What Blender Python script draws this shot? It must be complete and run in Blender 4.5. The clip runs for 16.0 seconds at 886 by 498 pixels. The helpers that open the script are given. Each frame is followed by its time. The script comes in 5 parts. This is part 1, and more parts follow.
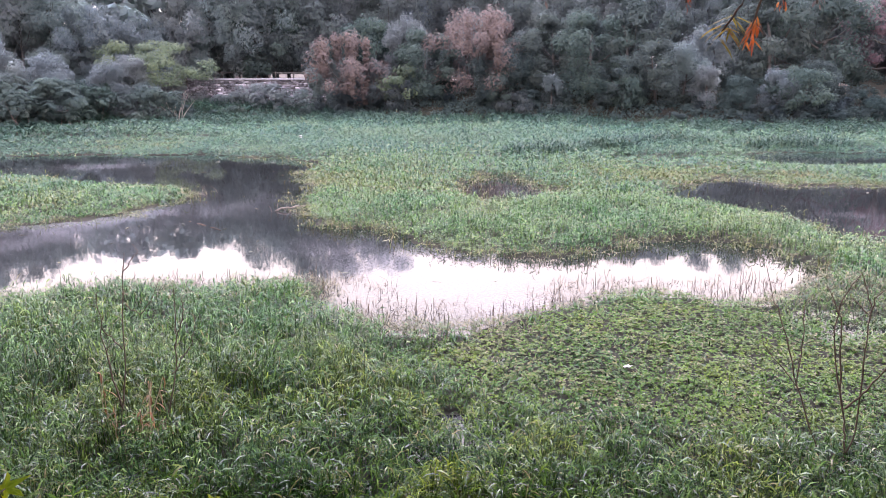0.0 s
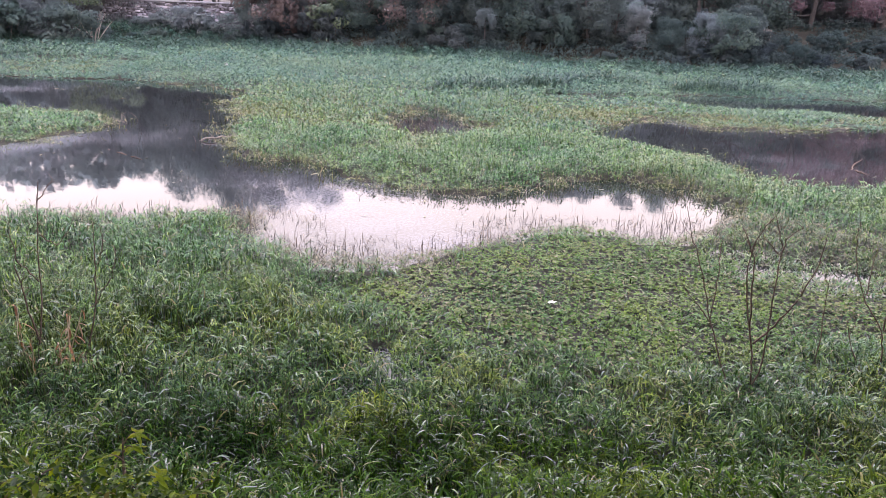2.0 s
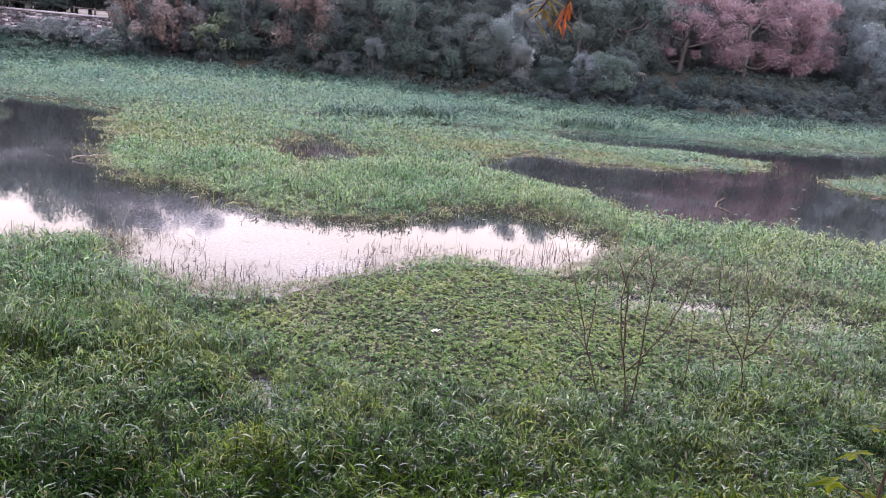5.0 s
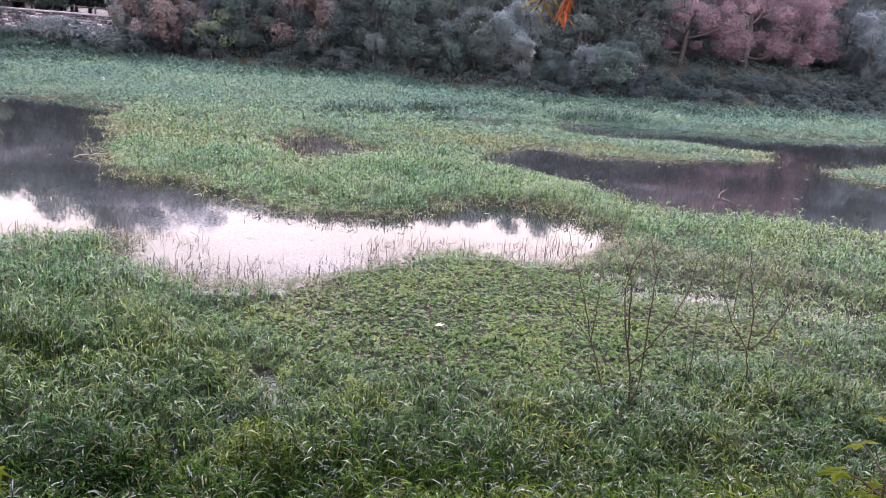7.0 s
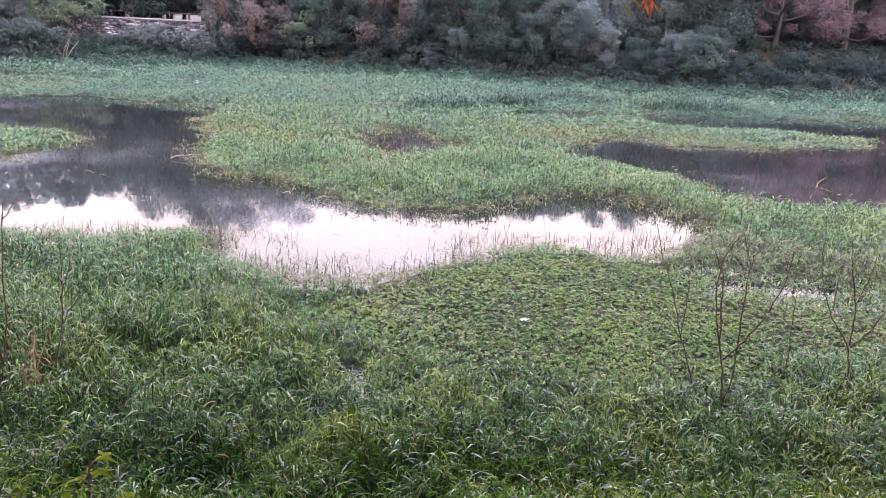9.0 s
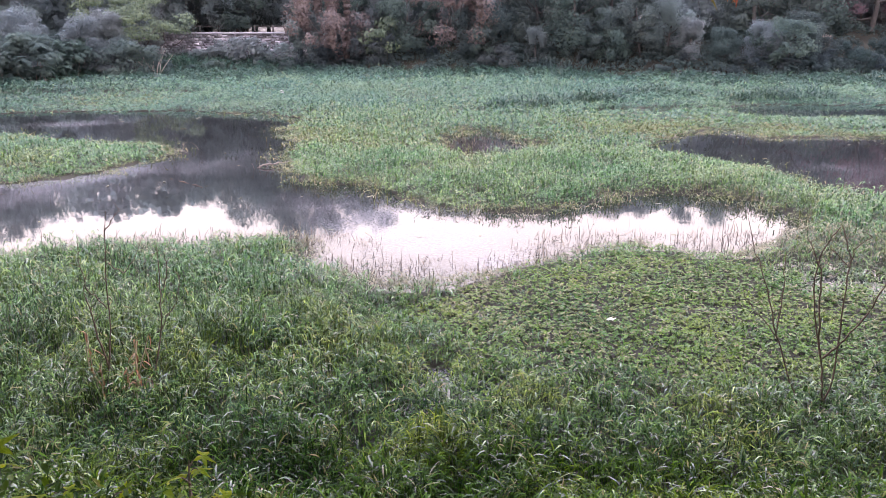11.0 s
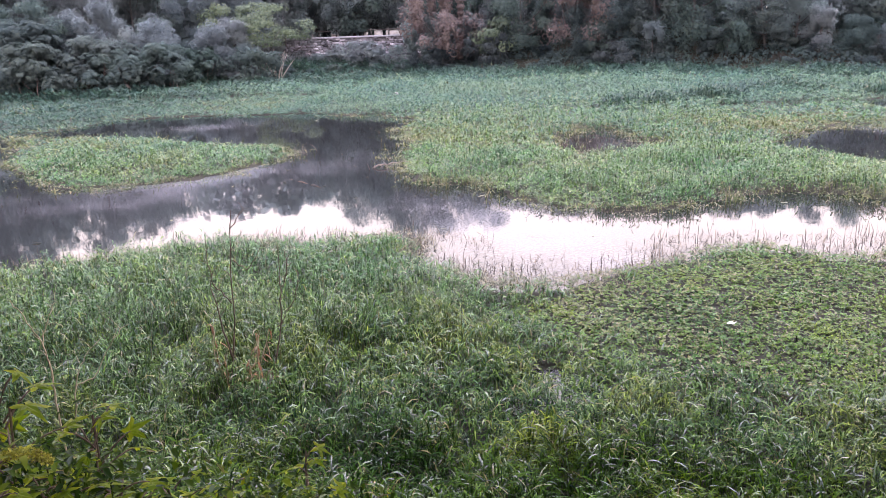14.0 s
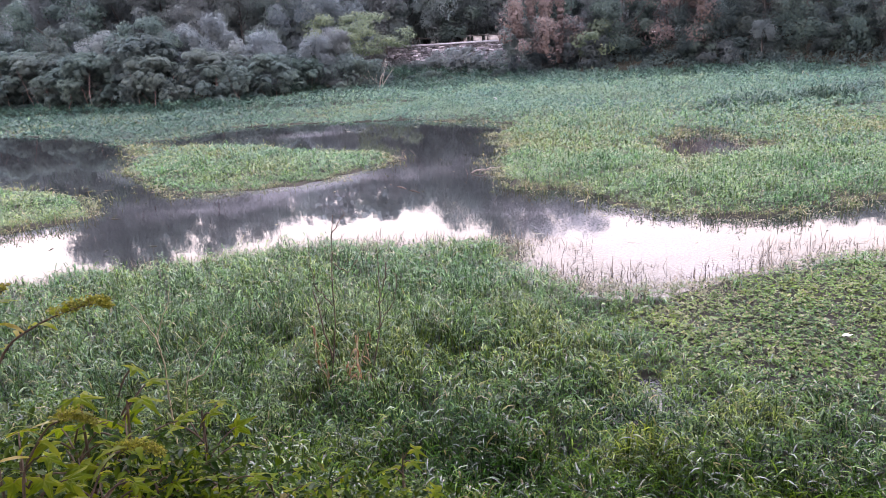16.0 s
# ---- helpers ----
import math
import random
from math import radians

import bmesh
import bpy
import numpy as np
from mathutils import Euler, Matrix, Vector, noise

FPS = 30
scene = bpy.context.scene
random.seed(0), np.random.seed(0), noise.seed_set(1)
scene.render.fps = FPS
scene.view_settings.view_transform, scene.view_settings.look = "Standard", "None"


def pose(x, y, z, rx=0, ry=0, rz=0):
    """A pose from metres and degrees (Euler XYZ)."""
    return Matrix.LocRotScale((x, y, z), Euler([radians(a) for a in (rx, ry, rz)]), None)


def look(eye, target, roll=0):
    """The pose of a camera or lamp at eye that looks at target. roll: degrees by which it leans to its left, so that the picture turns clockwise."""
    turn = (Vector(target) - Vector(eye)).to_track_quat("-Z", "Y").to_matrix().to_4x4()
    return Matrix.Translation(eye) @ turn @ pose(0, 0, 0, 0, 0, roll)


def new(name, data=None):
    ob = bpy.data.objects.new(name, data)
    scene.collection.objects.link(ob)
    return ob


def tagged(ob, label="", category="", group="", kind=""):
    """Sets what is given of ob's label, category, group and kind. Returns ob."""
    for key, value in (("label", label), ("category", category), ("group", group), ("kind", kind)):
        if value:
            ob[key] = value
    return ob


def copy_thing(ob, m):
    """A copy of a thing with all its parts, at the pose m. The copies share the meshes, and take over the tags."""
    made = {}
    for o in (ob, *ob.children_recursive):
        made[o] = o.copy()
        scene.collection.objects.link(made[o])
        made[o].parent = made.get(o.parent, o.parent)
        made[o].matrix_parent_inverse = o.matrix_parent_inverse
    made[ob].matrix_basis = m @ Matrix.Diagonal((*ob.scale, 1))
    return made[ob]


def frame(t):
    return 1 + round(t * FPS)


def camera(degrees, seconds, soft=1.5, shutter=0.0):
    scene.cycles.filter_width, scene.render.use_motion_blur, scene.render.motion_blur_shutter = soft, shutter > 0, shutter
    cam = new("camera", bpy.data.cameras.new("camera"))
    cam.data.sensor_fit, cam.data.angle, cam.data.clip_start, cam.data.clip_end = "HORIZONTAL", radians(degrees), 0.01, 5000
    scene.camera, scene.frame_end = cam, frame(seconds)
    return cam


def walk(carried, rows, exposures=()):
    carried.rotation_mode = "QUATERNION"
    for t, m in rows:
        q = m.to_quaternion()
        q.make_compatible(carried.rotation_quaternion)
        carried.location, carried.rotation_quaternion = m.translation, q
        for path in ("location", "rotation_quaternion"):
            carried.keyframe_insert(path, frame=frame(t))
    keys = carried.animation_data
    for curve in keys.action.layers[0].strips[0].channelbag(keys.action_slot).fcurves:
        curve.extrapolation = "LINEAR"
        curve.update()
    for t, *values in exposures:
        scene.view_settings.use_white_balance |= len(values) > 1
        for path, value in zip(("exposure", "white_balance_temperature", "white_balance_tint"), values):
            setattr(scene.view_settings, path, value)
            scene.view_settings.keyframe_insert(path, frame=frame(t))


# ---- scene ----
# camera: held by hand at one spot on the near bank, eye 5 m above the water
EYE = (0.0, 0.0, 5.0)
TURNS = [
    (0, 0.00, -13.00, -0.00), (0.5, 1.98, -14.53, 0.25), (1, 0.39, -15.82, -0.31), (1.5, -2.17, -19.07, -1.30),
    (2, -4.69, -17.58, -2.27), (2.5, -6.99, -16.50, -3.08), (3, -8.73, -15.86, -3.62), (3.5, -9.85, -15.44, -4.00),
    (4, -10.88, -14.90, -4.44), (4.5, -12.02, -14.83, -4.96), (5, -12.45, -15.03, -5.47), (5.2, -12.28, -15.26, -5.65),
    (7.3, -12.21, -15.50, -4.42), (7.5, -11.39, -15.53, -4.01), (8, -9.56, -15.54, -3.41), (8.5, -7.97, -15.96, -3.01),
    (9, -6.66, -16.20, -2.64), (9.2, -6.03, -16.31, -2.28), (11.5, 0.40, -16.20, 0.91), (12, 2.36, -16.65, 1.65),
    (12.5, 4.30, -16.97, 2.21), (13, 5.73, -16.99, 2.57), (13.5, 6.07, -16.60, 2.44), (14, 6.65, -16.12, 2.11),
    (14.5, 8.31, -16.37, 2.28), (15, 10.96, -15.89, 3.00), (15.5, 12.59, -15.67, 3.37), (16, 13.58, -15.41, 3.58),
]
cam = camera(58.6, 16.0, 0.8)
EXPOSURE = [(t, stops, 5900, 25) for t, stops in ((0.0, 2.14), (0.5, 1.98), (1.0, 1.95), (1.6, 1.9), (3.0, 1.9), (7.0, 1.96), (11.0, 2.07), (16.0, 2.08))]
walk(cam, [(t, pose(*EYE, 90 + pitch, roll, yaw)) for t, yaw, pitch, roll in TURNS], EXPOSURE)

# ---- light: a pale overcast sky over a thin haze of cloud, with a weak wide sun ----
world = bpy.data.worlds.new("dawn_sky")
scene.world = world
world.use_nodes = True
wn, wl = world.node_tree.nodes, world.node_tree.links
sky = wn.new("ShaderNodeTexSky")
sky.sky_type = "NISHITA"
sky.sun_disc = False
sky.sun_elevation = radians(51)
sky.sun_rotation = radians(4)
sky.altitude = 20
sky.dust_density = 4.0
veil = wn.new("ShaderNodeMix")
veil.data_type = "RGBA"
veil.inputs["Factor"].default_value = 0.985
up = wn.new("ShaderNodeTexCoord")
split = wn.new("ShaderNodeSeparateXYZ")
wl.new(up.outputs["Generated"], split.inputs[0])
cloud = wn.new("ShaderNodeValToRGB")
cloud.color_ramp.elements[0].position, cloud.color_ramp.elements[0].color = 0.24, (0.95, 0.805, 0.685, 1)
cloud.color_ramp.elements[1].position, cloud.color_ramp.elements[1].color = 0.8, (1.06, 1.06, 1.12, 1)
wl.new(split.outputs["Z"], cloud.inputs["Fac"])
bright = wn.new("ShaderNodeVectorMath")
bright.operation = "SCALE"
bright.inputs["Scale"].default_value = 10.4
wl.new(cloud.outputs["Color"], bright.inputs[0])
wl.new(bright.outputs[0], veil.inputs["B"])
wl.new(sky.outputs["Color"], veil.inputs["A"])
wn["Background"].inputs["Strength"].default_value = 0.12
wl.new(veil.outputs["Result"], wn["Background"].inputs["Color"])
sun = new("sun", bpy.data.lights.new("sun", "SUN"))
sun.data.energy, sun.data.angle, sun.data.color = 0.3, radians(55), (1.0, 0.95, 0.9)
sun.matrix_world = look((5, 70, 88), (0, 0, 0))


# ---- materials ----
def material(name, rough=0.6, spec=0.5):
    m = bpy.data.materials.new(name)
    m.use_nodes = True
    n, l = m.node_tree.nodes, m.node_tree.links
    b = n["Principled BSDF"]
    b.inputs["Roughness"].default_value = rough
    b.inputs["Specular IOR Level"].default_value = spec
    return m, n, l, b


def noise_node(n, l, scale, detail=4.0, coord="Object", rough=0.55):
    tc = n.new("ShaderNodeTexCoord")
    t = n.new("ShaderNodeTexNoise")
    t.inputs["Scale"].default_value, t.inputs["Detail"].default_value = scale, detail
    t.inputs["Roughness"].default_value = rough
    l.new(tc.outputs[coord], t.inputs["Vector"])
    return t


def ramp(n, l, src, stops):
    r = n.new("ShaderNodeValToRGB")
    e = r.color_ramp.elements
    while len(e) < len(stops):
        e.new(0.5)
    for el, (p, c) in zip(e, stops):
        el.position, el.color = p, (*c, 1)
    l.new(src, r.inputs["Fac"])
    return r


def mixed(n, l, fac, a, b, blend="MIX"):
    x = n.new("ShaderNodeMix")
    x.data_type, x.blend_type = "RGBA", blend
    for sock, val in ((x.inputs["Factor"], fac), (x.inputs["A"], a), (x.inputs["B"], b)):
        if hasattr(val, "links"):
            l.new(val, sock)
        else:
            sock.default_value = val
    return x.outputs["Result"]


def bumped(n, l, b, height, strength, dist):
    k = n.new("ShaderNodeBump")
    k.inputs["Strength"].default_value, k.inputs["Distance"].default_value = strength, dist
    l.new(height, k.inputs["Height"])
    l.new(k.outputs["Normal"], b.inputs["Normal"])


def leafy(name, dark, mid, light, dry, patch=0.12, rough=0.42, through_light=0.35, dryness=0.1, spec=0.5, vary=1.0, pass_=1.0, glint=0.0, each=0.0):
    """Leaves and blades: hue drifts from patch to patch and from leaf to leaf, and a share of them has dried."""
    m, n, l, b = material(name, rough, spec)
    geo = n.new("ShaderNodeNewGeometry")
    big = noise_node(n, l, patch, 3.0)
    patchy = ramp(n, l, big.outputs["Fac"], [(0.34, dark), (0.5, mid), (0.66, light)])
    leaf = ramp(n, l, geo.outputs["Random Per Island"], [(0.0, tuple(1 - vary * k for k in (0.42, 0.36, 0.3))), (0.6, (1.0, 1.0, 1.0)), (1.0, tuple(1 + vary * k for k in (0.55, 0.42, 0.1)))])
    c = mixed(n, l, 1.0, patchy.outputs["Color"], leaf.outputs["Color"], "MULTIPLY")
    if each:
        # every tree has its own shade
        info = n.new("ShaderNodeObjectInfo")
        own = ramp(n, l, info.outputs["Random"], [(0.0, (1 - each, 1 - 0.8 * each, 1 - 0.5 * each)), (0.35, (1 + 0.5 * each, 1 + 0.1 * each, 1.0)), (0.7, (1 - 0.4 * each, 1 + 0.1 * each, 1 - 0.2 * each)), (1.0, (1 + 0.6 * each, 1 + 0.6 * each, 1 + 0.5 * each))])
        c = mixed(n, l, 1.0, c, own.outputs["Color"], "MULTIPLY")
    dn = noise_node(n, l, patch * 5, 2.0)
    ad = n.new("ShaderNodeMath")
    ad.operation = "MULTIPLY_ADD"
    l.new(dn.outputs["Fac"], ad.inputs[0])
    ad.inputs[1].default_value = 0.7
    l.new(geo.outputs["Random Per Island"], ad.inputs[2])
    step = n.new("ShaderNodeMapRange")
    step.inputs["From Min"].default_value, step.inputs["From Max"].default_value = 1.22 - dryness, 1.32 - dryness
    l.new(ad.outputs[0], step.inputs["Value"])
    c = mixed(n, l, step.outputs["Result"], c, (*dry, 1))
    l.new(c, b.inputs["Base Color"])
    if glint:
        # one leaf in four is glossy
        mul = n.new("ShaderNodeMath")
        mul.operation = "MULTIPLY"
        mul.inputs[1].default_value = 17.3
        l.new(geo.outputs["Random Per Island"], mul.inputs[0])
        fr = n.new("ShaderNodeMath")
        fr.operation = "FRACT"
        l.new(mul.outputs[0], fr.inputs[0])
        gl = n.new("ShaderNodeMapRange")
        gl.inputs["From Min"].default_value, gl.inputs["From Max"].default_value = 0.76, 1.0
        gl.inputs["To Min"].default_value, gl.inputs["To Max"].default_value = spec, glint
        l.new(fr.outputs[0], gl.inputs["Value"])
        l.new(gl.outputs["Result"], b.inputs["Specular IOR Level"])
    tr = n.new("ShaderNodeBsdfTranslucent")
    l.new(mixed(n, l, 1.0, c, (pass_, pass_, pass_, 1), "MULTIPLY"), tr.inputs["Color"])
    ms = n.new("ShaderNodeMixShader")
    ms.inputs[0].default_value = through_light
    l.new(b.outputs[0], ms.inputs[1])
    l.new(tr.outputs[0], ms.inputs[2])
    l.new(ms.outputs[0], n["Material Output"].inputs["Surface"])
    return m


def bark(name, a, b_, scale=8.0):
    m, n, l, b = material(name, 0.85, 0.25)
    t = noise_node(n, l, scale, 6.0)
    r = ramp(n, l, t.outputs["Fac"], [(0.3, a), (0.7, b_)])
    l.new(r.outputs["Color"], b.inputs["Base Color"])
    bumped(n, l, b, t.outputs["Fac"], 0.5, 0.01)
    return m


def make_ground():
    m, n, l, b = material("wet_soil", 0.85, 0.12)
    big, small = noise_node(n, l, 0.35, 5.0), noise_node(n, l, 9.0, 6.0)
    r = ramp(n, l, big.outputs["Fac"], [(0.3, (0.02, 0.018, 0.016)), (0.52, (0.03, 0.029, 0.023)), (0.72, (0.045, 0.042, 0.034))])
    s = ramp(n, l, small.outputs["Fac"], [(0.3, (0.6, 0.6, 0.6)), (0.7, (1.3, 1.25, 1.15))])
    l.new(mixed(n, l, 1.0, r.outputs["Color"], s.outputs["Color"], "MULTIPLY"), b.inputs["Base Color"])
    bumped(n, l, b, small.outputs["Fac"], 0.6, 0.03)
    return m


def make_water():
    """Still dark pond water; a broken film of pollen and duckweed lies on it in drifts."""
    m, n, l, b = material("pond_water", 0.035, 0.5)
    b.inputs["IOR"].default_value = 1.333
    drift = noise_node(n, l, 0.09, 4.0)
    speck = noise_node(n, l, 13.0, 5.0, rough=0.9)
    ad = n.new("ShaderNodeMath")
    ad.operation = "MULTIPLY_ADD"
    l.new(drift.outputs["Fac"], ad.inputs[0])
    ad.inputs[1].default_value = 1.1
    l.new(speck.outputs["Fac"], ad.inputs[2])
    where = n.new("ShaderNodeSeparateXYZ")
    spot = n.new("ShaderNodeTexCoord")
    l.new(spot.outputs["Object"], where.inputs[0])
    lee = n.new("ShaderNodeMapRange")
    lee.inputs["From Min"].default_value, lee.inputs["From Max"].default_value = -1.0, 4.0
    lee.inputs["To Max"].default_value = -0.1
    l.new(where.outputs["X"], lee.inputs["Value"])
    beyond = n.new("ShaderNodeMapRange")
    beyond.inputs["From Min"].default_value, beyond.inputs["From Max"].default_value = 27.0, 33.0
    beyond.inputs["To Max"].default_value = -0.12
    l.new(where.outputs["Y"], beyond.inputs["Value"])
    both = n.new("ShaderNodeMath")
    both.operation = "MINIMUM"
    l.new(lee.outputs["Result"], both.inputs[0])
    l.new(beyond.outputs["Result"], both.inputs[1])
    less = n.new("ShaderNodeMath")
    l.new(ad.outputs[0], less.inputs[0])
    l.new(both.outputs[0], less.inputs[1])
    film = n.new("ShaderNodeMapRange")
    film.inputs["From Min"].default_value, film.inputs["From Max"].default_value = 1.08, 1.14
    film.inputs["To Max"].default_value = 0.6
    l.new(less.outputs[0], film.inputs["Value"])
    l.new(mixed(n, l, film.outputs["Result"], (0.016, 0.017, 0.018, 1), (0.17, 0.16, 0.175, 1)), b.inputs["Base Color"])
    rr = n.new("ShaderNodeMapRange")
    rr.inputs["To Min"].default_value, rr.inputs["To Max"].default_value = 0.025, 0.05
    l.new(film.outputs["Result"], rr.inputs["Value"])
    l.new(rr.outputs["Result"], b.inputs["Roughness"])
    matte = n.new("ShaderNodeMapRange")
    matte.inputs["From Max"].default_value, matte.inputs["To Min"].default_value, matte.inputs["To Max"].default_value = 0.7, 0.5, 0.22
    l.new(film.outputs["Result"], matte.inputs["Value"])
    l.new(matte.outputs["Result"], b.inputs["Specular IOR Level"])
    wave = noise_node(n, l, 2.2, 3.0, rough=0.55)
    bumped(n, l, b, wave.outputs["Fac"], 0.045, 0.02)
    return m


def rubble():
    """Rough grey field stones, no two of one shade, some limewashed."""
    m, n, l, b = material("wall_stone", 0.85, 0.25)
    geo = n.new("ShaderNodeNewGeometry")
    one = ramp(n, l, geo.outputs["Random Per Island"], [(0.0, (0.11, 0.105, 0.115)), (0.45, (0.19, 0.18, 0.195)), (0.8, (0.27, 0.255, 0.275)), (1.0, (0.5, 0.47, 0.49))])
    t = noise_node(n, l, 0.6, 5.0)
    g = noise_node(n, l, 9.0, 5.0)
    stain = ramp(n, l, t.outputs["Fac"], [(0.35, (0.55, 0.56, 0.58)), (0.6, (1.15, 1.12, 1.15))])
    l.new(mixed(n, l, 1.0, one.outputs["Color"], stain.outputs["Color"], "MULTIPLY"), b.inputs["Base Color"])
    bumped(n, l, b, g.outputs["Fac"], 0.7, 0.04)
    return m


M_GROUND, M_WATER = make_ground(), make_water()
# one bank grass in two colours: shade painted in close by, more light beyond
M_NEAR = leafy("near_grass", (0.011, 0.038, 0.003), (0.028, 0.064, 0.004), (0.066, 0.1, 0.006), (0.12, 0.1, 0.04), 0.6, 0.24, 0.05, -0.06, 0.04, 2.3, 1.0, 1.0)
M_NEAR_LIT = leafy("near_grass_lit", (0.02, 0.058, 0.014), (0.042, 0.088, 0.018), (0.084, 0.122, 0.022), (0.16, 0.14, 0.06), 0.6, 0.24, 0.06, -0.05, 0.06, 2.2, 1.0, 1.0)
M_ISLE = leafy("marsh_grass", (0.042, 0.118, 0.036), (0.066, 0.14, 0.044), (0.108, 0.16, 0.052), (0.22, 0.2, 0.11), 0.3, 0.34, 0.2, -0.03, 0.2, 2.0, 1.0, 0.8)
# distance haze painted into the marsh grass: a bluer, paler green
M_FAR_HAZED = leafy("hazed_marsh_grass", (0.06, 0.128, 0.098), (0.078, 0.148, 0.104), (0.105, 0.165, 0.1), (0.2, 0.2, 0.12), 0.12, 0.5, 0.4, -0.1, 0.3, 1.3)
M_PAD = leafy("floating_leaf", (0.04, 0.105, 0.014), (0.072, 0.142, 0.018), (0.118, 0.168, 0.026), (0.2, 0.18, 0.11), 0.6, 0.4, 0.15, 0.0, 0.15, 1.4, 1.0, 0.6)
M_EDGE = leafy("dry_edge_grass", (0.08, 0.09, 0.045), (0.12, 0.12, 0.06), (0.17, 0.15, 0.08), (0.24, 0.2, 0.12), 0.4, 0.5, 0.3, 0.2)
M_STALK = leafy("dead_stalk", (0.05, 0.035, 0.025), (0.08, 0.055, 0.04), (0.12, 0.09, 0.065), (0.22, 0.17, 0.12), 0.6, 0.7, 0.15, 0.2)
# mist is put into the far tree and shrub colours: paler, bluer leaves
M_TREE_HAZED = leafy("hazed_tree_leaf", (0.115, 0.134, 0.142), (0.143, 0.166, 0.173), (0.172, 0.197, 0.195), (0.1, 0.09, 0.06), 0.25, 0.7, 0.65, -0.2, 0.1, 0.2, 2.0, each=0.14)
M_CASTOR_HAZED = leafy("hazed_shrub_leaf", (0.052, 0.07, 0.07), (0.068, 0.09, 0.086), (0.088, 0.11, 0.1), (0.12, 0.11, 0.07), 0.3, 0.6, 0.5, -0.2, 0.1, 0.35, 1.9, each=0.2)
M_NEARLEAF = leafy("near_tree_leaf", (0.03, 0.055, 0.012), (0.042, 0.075, 0.016), (0.06, 0.1, 0.02), (0.12, 0.1, 0.04), 0.3, 0.5, 0.4, -0.1, 0.2, 0.6, 1.3)
# dark bush green with the blue tint of haze mixed into it
M_LOW_HAZED = leafy("dark_hazed_bush_leaf", (0.044, 0.058, 0.062), (0.058, 0.074, 0.078), (0.076, 0.094, 0.092), (0.1, 0.09, 0.06), 0.3, 0.6, 0.5, -0.2, 0.15, 0.35, 1.7, each=0.25)
M_HEDGE = leafy("hedge_leaf", (0.03, 0.042, 0.048), (0.04, 0.054, 0.06), (0.052, 0.068, 0.07), (0.1, 0.09, 0.06), 0.4, 0.6, 0.5, -0.2, 0.12, 0.35, 1.7, each=0.3)
M_DUN = leafy("yellowing_marsh_grass", (0.07, 0.1, 0.034), (0.1, 0.125, 0.042), (0.135, 0.145, 0.055), (0.22, 0.19, 0.1), 0.3, 0.4, 0.3, 0.05, 0.16, 1.2)
# red leaves turned mauve: the haze in front is part of their colour
M_RED_HAZED = leafy("hazed_red_leaf", (0.135, 0.1, 0.118), (0.168, 0.12, 0.136), (0.198, 0.142, 0.152), (0.1, 0.09, 0.06), 0.3, 0.7, 0.6, -0.2, 0.1, 0.25, 1.6)
M_RUST = leafy("rusty_leaf", (0.115, 0.098, 0.096), (0.142, 0.114, 0.11), (0.17, 0.134, 0.124), (0.1, 0.09, 0.06), 0.4, 0.6, 0.5, -0.2, 0.15, 0.35, 1.6)
M_LIME = leafy("creeper_leaf", (0.09, 0.116, 0.082), (0.112, 0.142, 0.094), (0.14, 0.17, 0.104), (0.2, 0.2, 0.1), 0.6, 0.5, 0.5, -0.2, 0.2, 0.4, 1.6)
M_BROAD = leafy("lobed_leaf", (0.07, 0.115, 0.003), (0.145, 0.182, 0.004), (0.23, 0.245, 0.006), (0.26, 0.2, 0.03), 1.5, 0.32, 0.45, 0.0, 0.06, 1.5, 1.9, 0.8)
M_WEED = leafy("weed_leaf", (0.016, 0.038, 0.003), (0.032, 0.06, 0.004), (0.07, 0.1, 0.005), (0.12, 0.1, 0.03), 1.5, 0.35, 0.25, -0.05, 0.05, 2.2, 1.5, 0.6)
M_BLOOM = leafy("yellow_bloom", (0.2, 0.2, 0.012), (0.29, 0.28, 0.02), (0.37, 0.35, 0.035), (0.2, 0.15, 0.05), 3.0, 0.6, 0.3, 0.0)
M_ORANGE = leafy("orange_leaf", (0.45, 0.11, 0.03), (0.55, 0.15, 0.04), (0.6, 0.22, 0.05), (0.35, 0.1, 0.05), 6.0, 0.5, 0.5, 0.0)
M_YELLOW = leafy("yellowing_leaf", (0.25, 0.2, 0.03), (0.32, 0.24, 0.03), (0.38, 0.28, 0.05), (0.3, 0.15, 0.05), 6.0, 0.5, 0.5, 0.0)
M_BARK = bark("grey_bark", (0.05, 0.045, 0.043), (0.1, 0.09, 0.085))
M_PALE = bark("pale_stem", (0.13, 0.11, 0.095), (0.22, 0.19, 0.165), 5.0)
M_STEM = bark("red_brown_stem", (0.1, 0.07, 0.064), (0.2, 0.15, 0.135), 5.0)
M_TWIG = bark("dark_twig", (0.06, 0.04, 0.032), (0.14, 0.095, 0.07), 30.0)
M_STRAW = bark("straw_stem", (0.3, 0.24, 0.15), (0.44, 0.37, 0.25), 25.0)
M_STONE = rubble()
M_MORTAR = bark("mortar", (0.11, 0.105, 0.108), (0.16, 0.15, 0.152), 6.0)
M_COPING = bark("coping_concrete", (0.22, 0.215, 0.235), (0.31, 0.3, 0.325), 3.0)
M_WHITE = bark("weathered_white", (0.3, 0.28, 0.27), (0.45, 0.42, 0.4), 6.0)


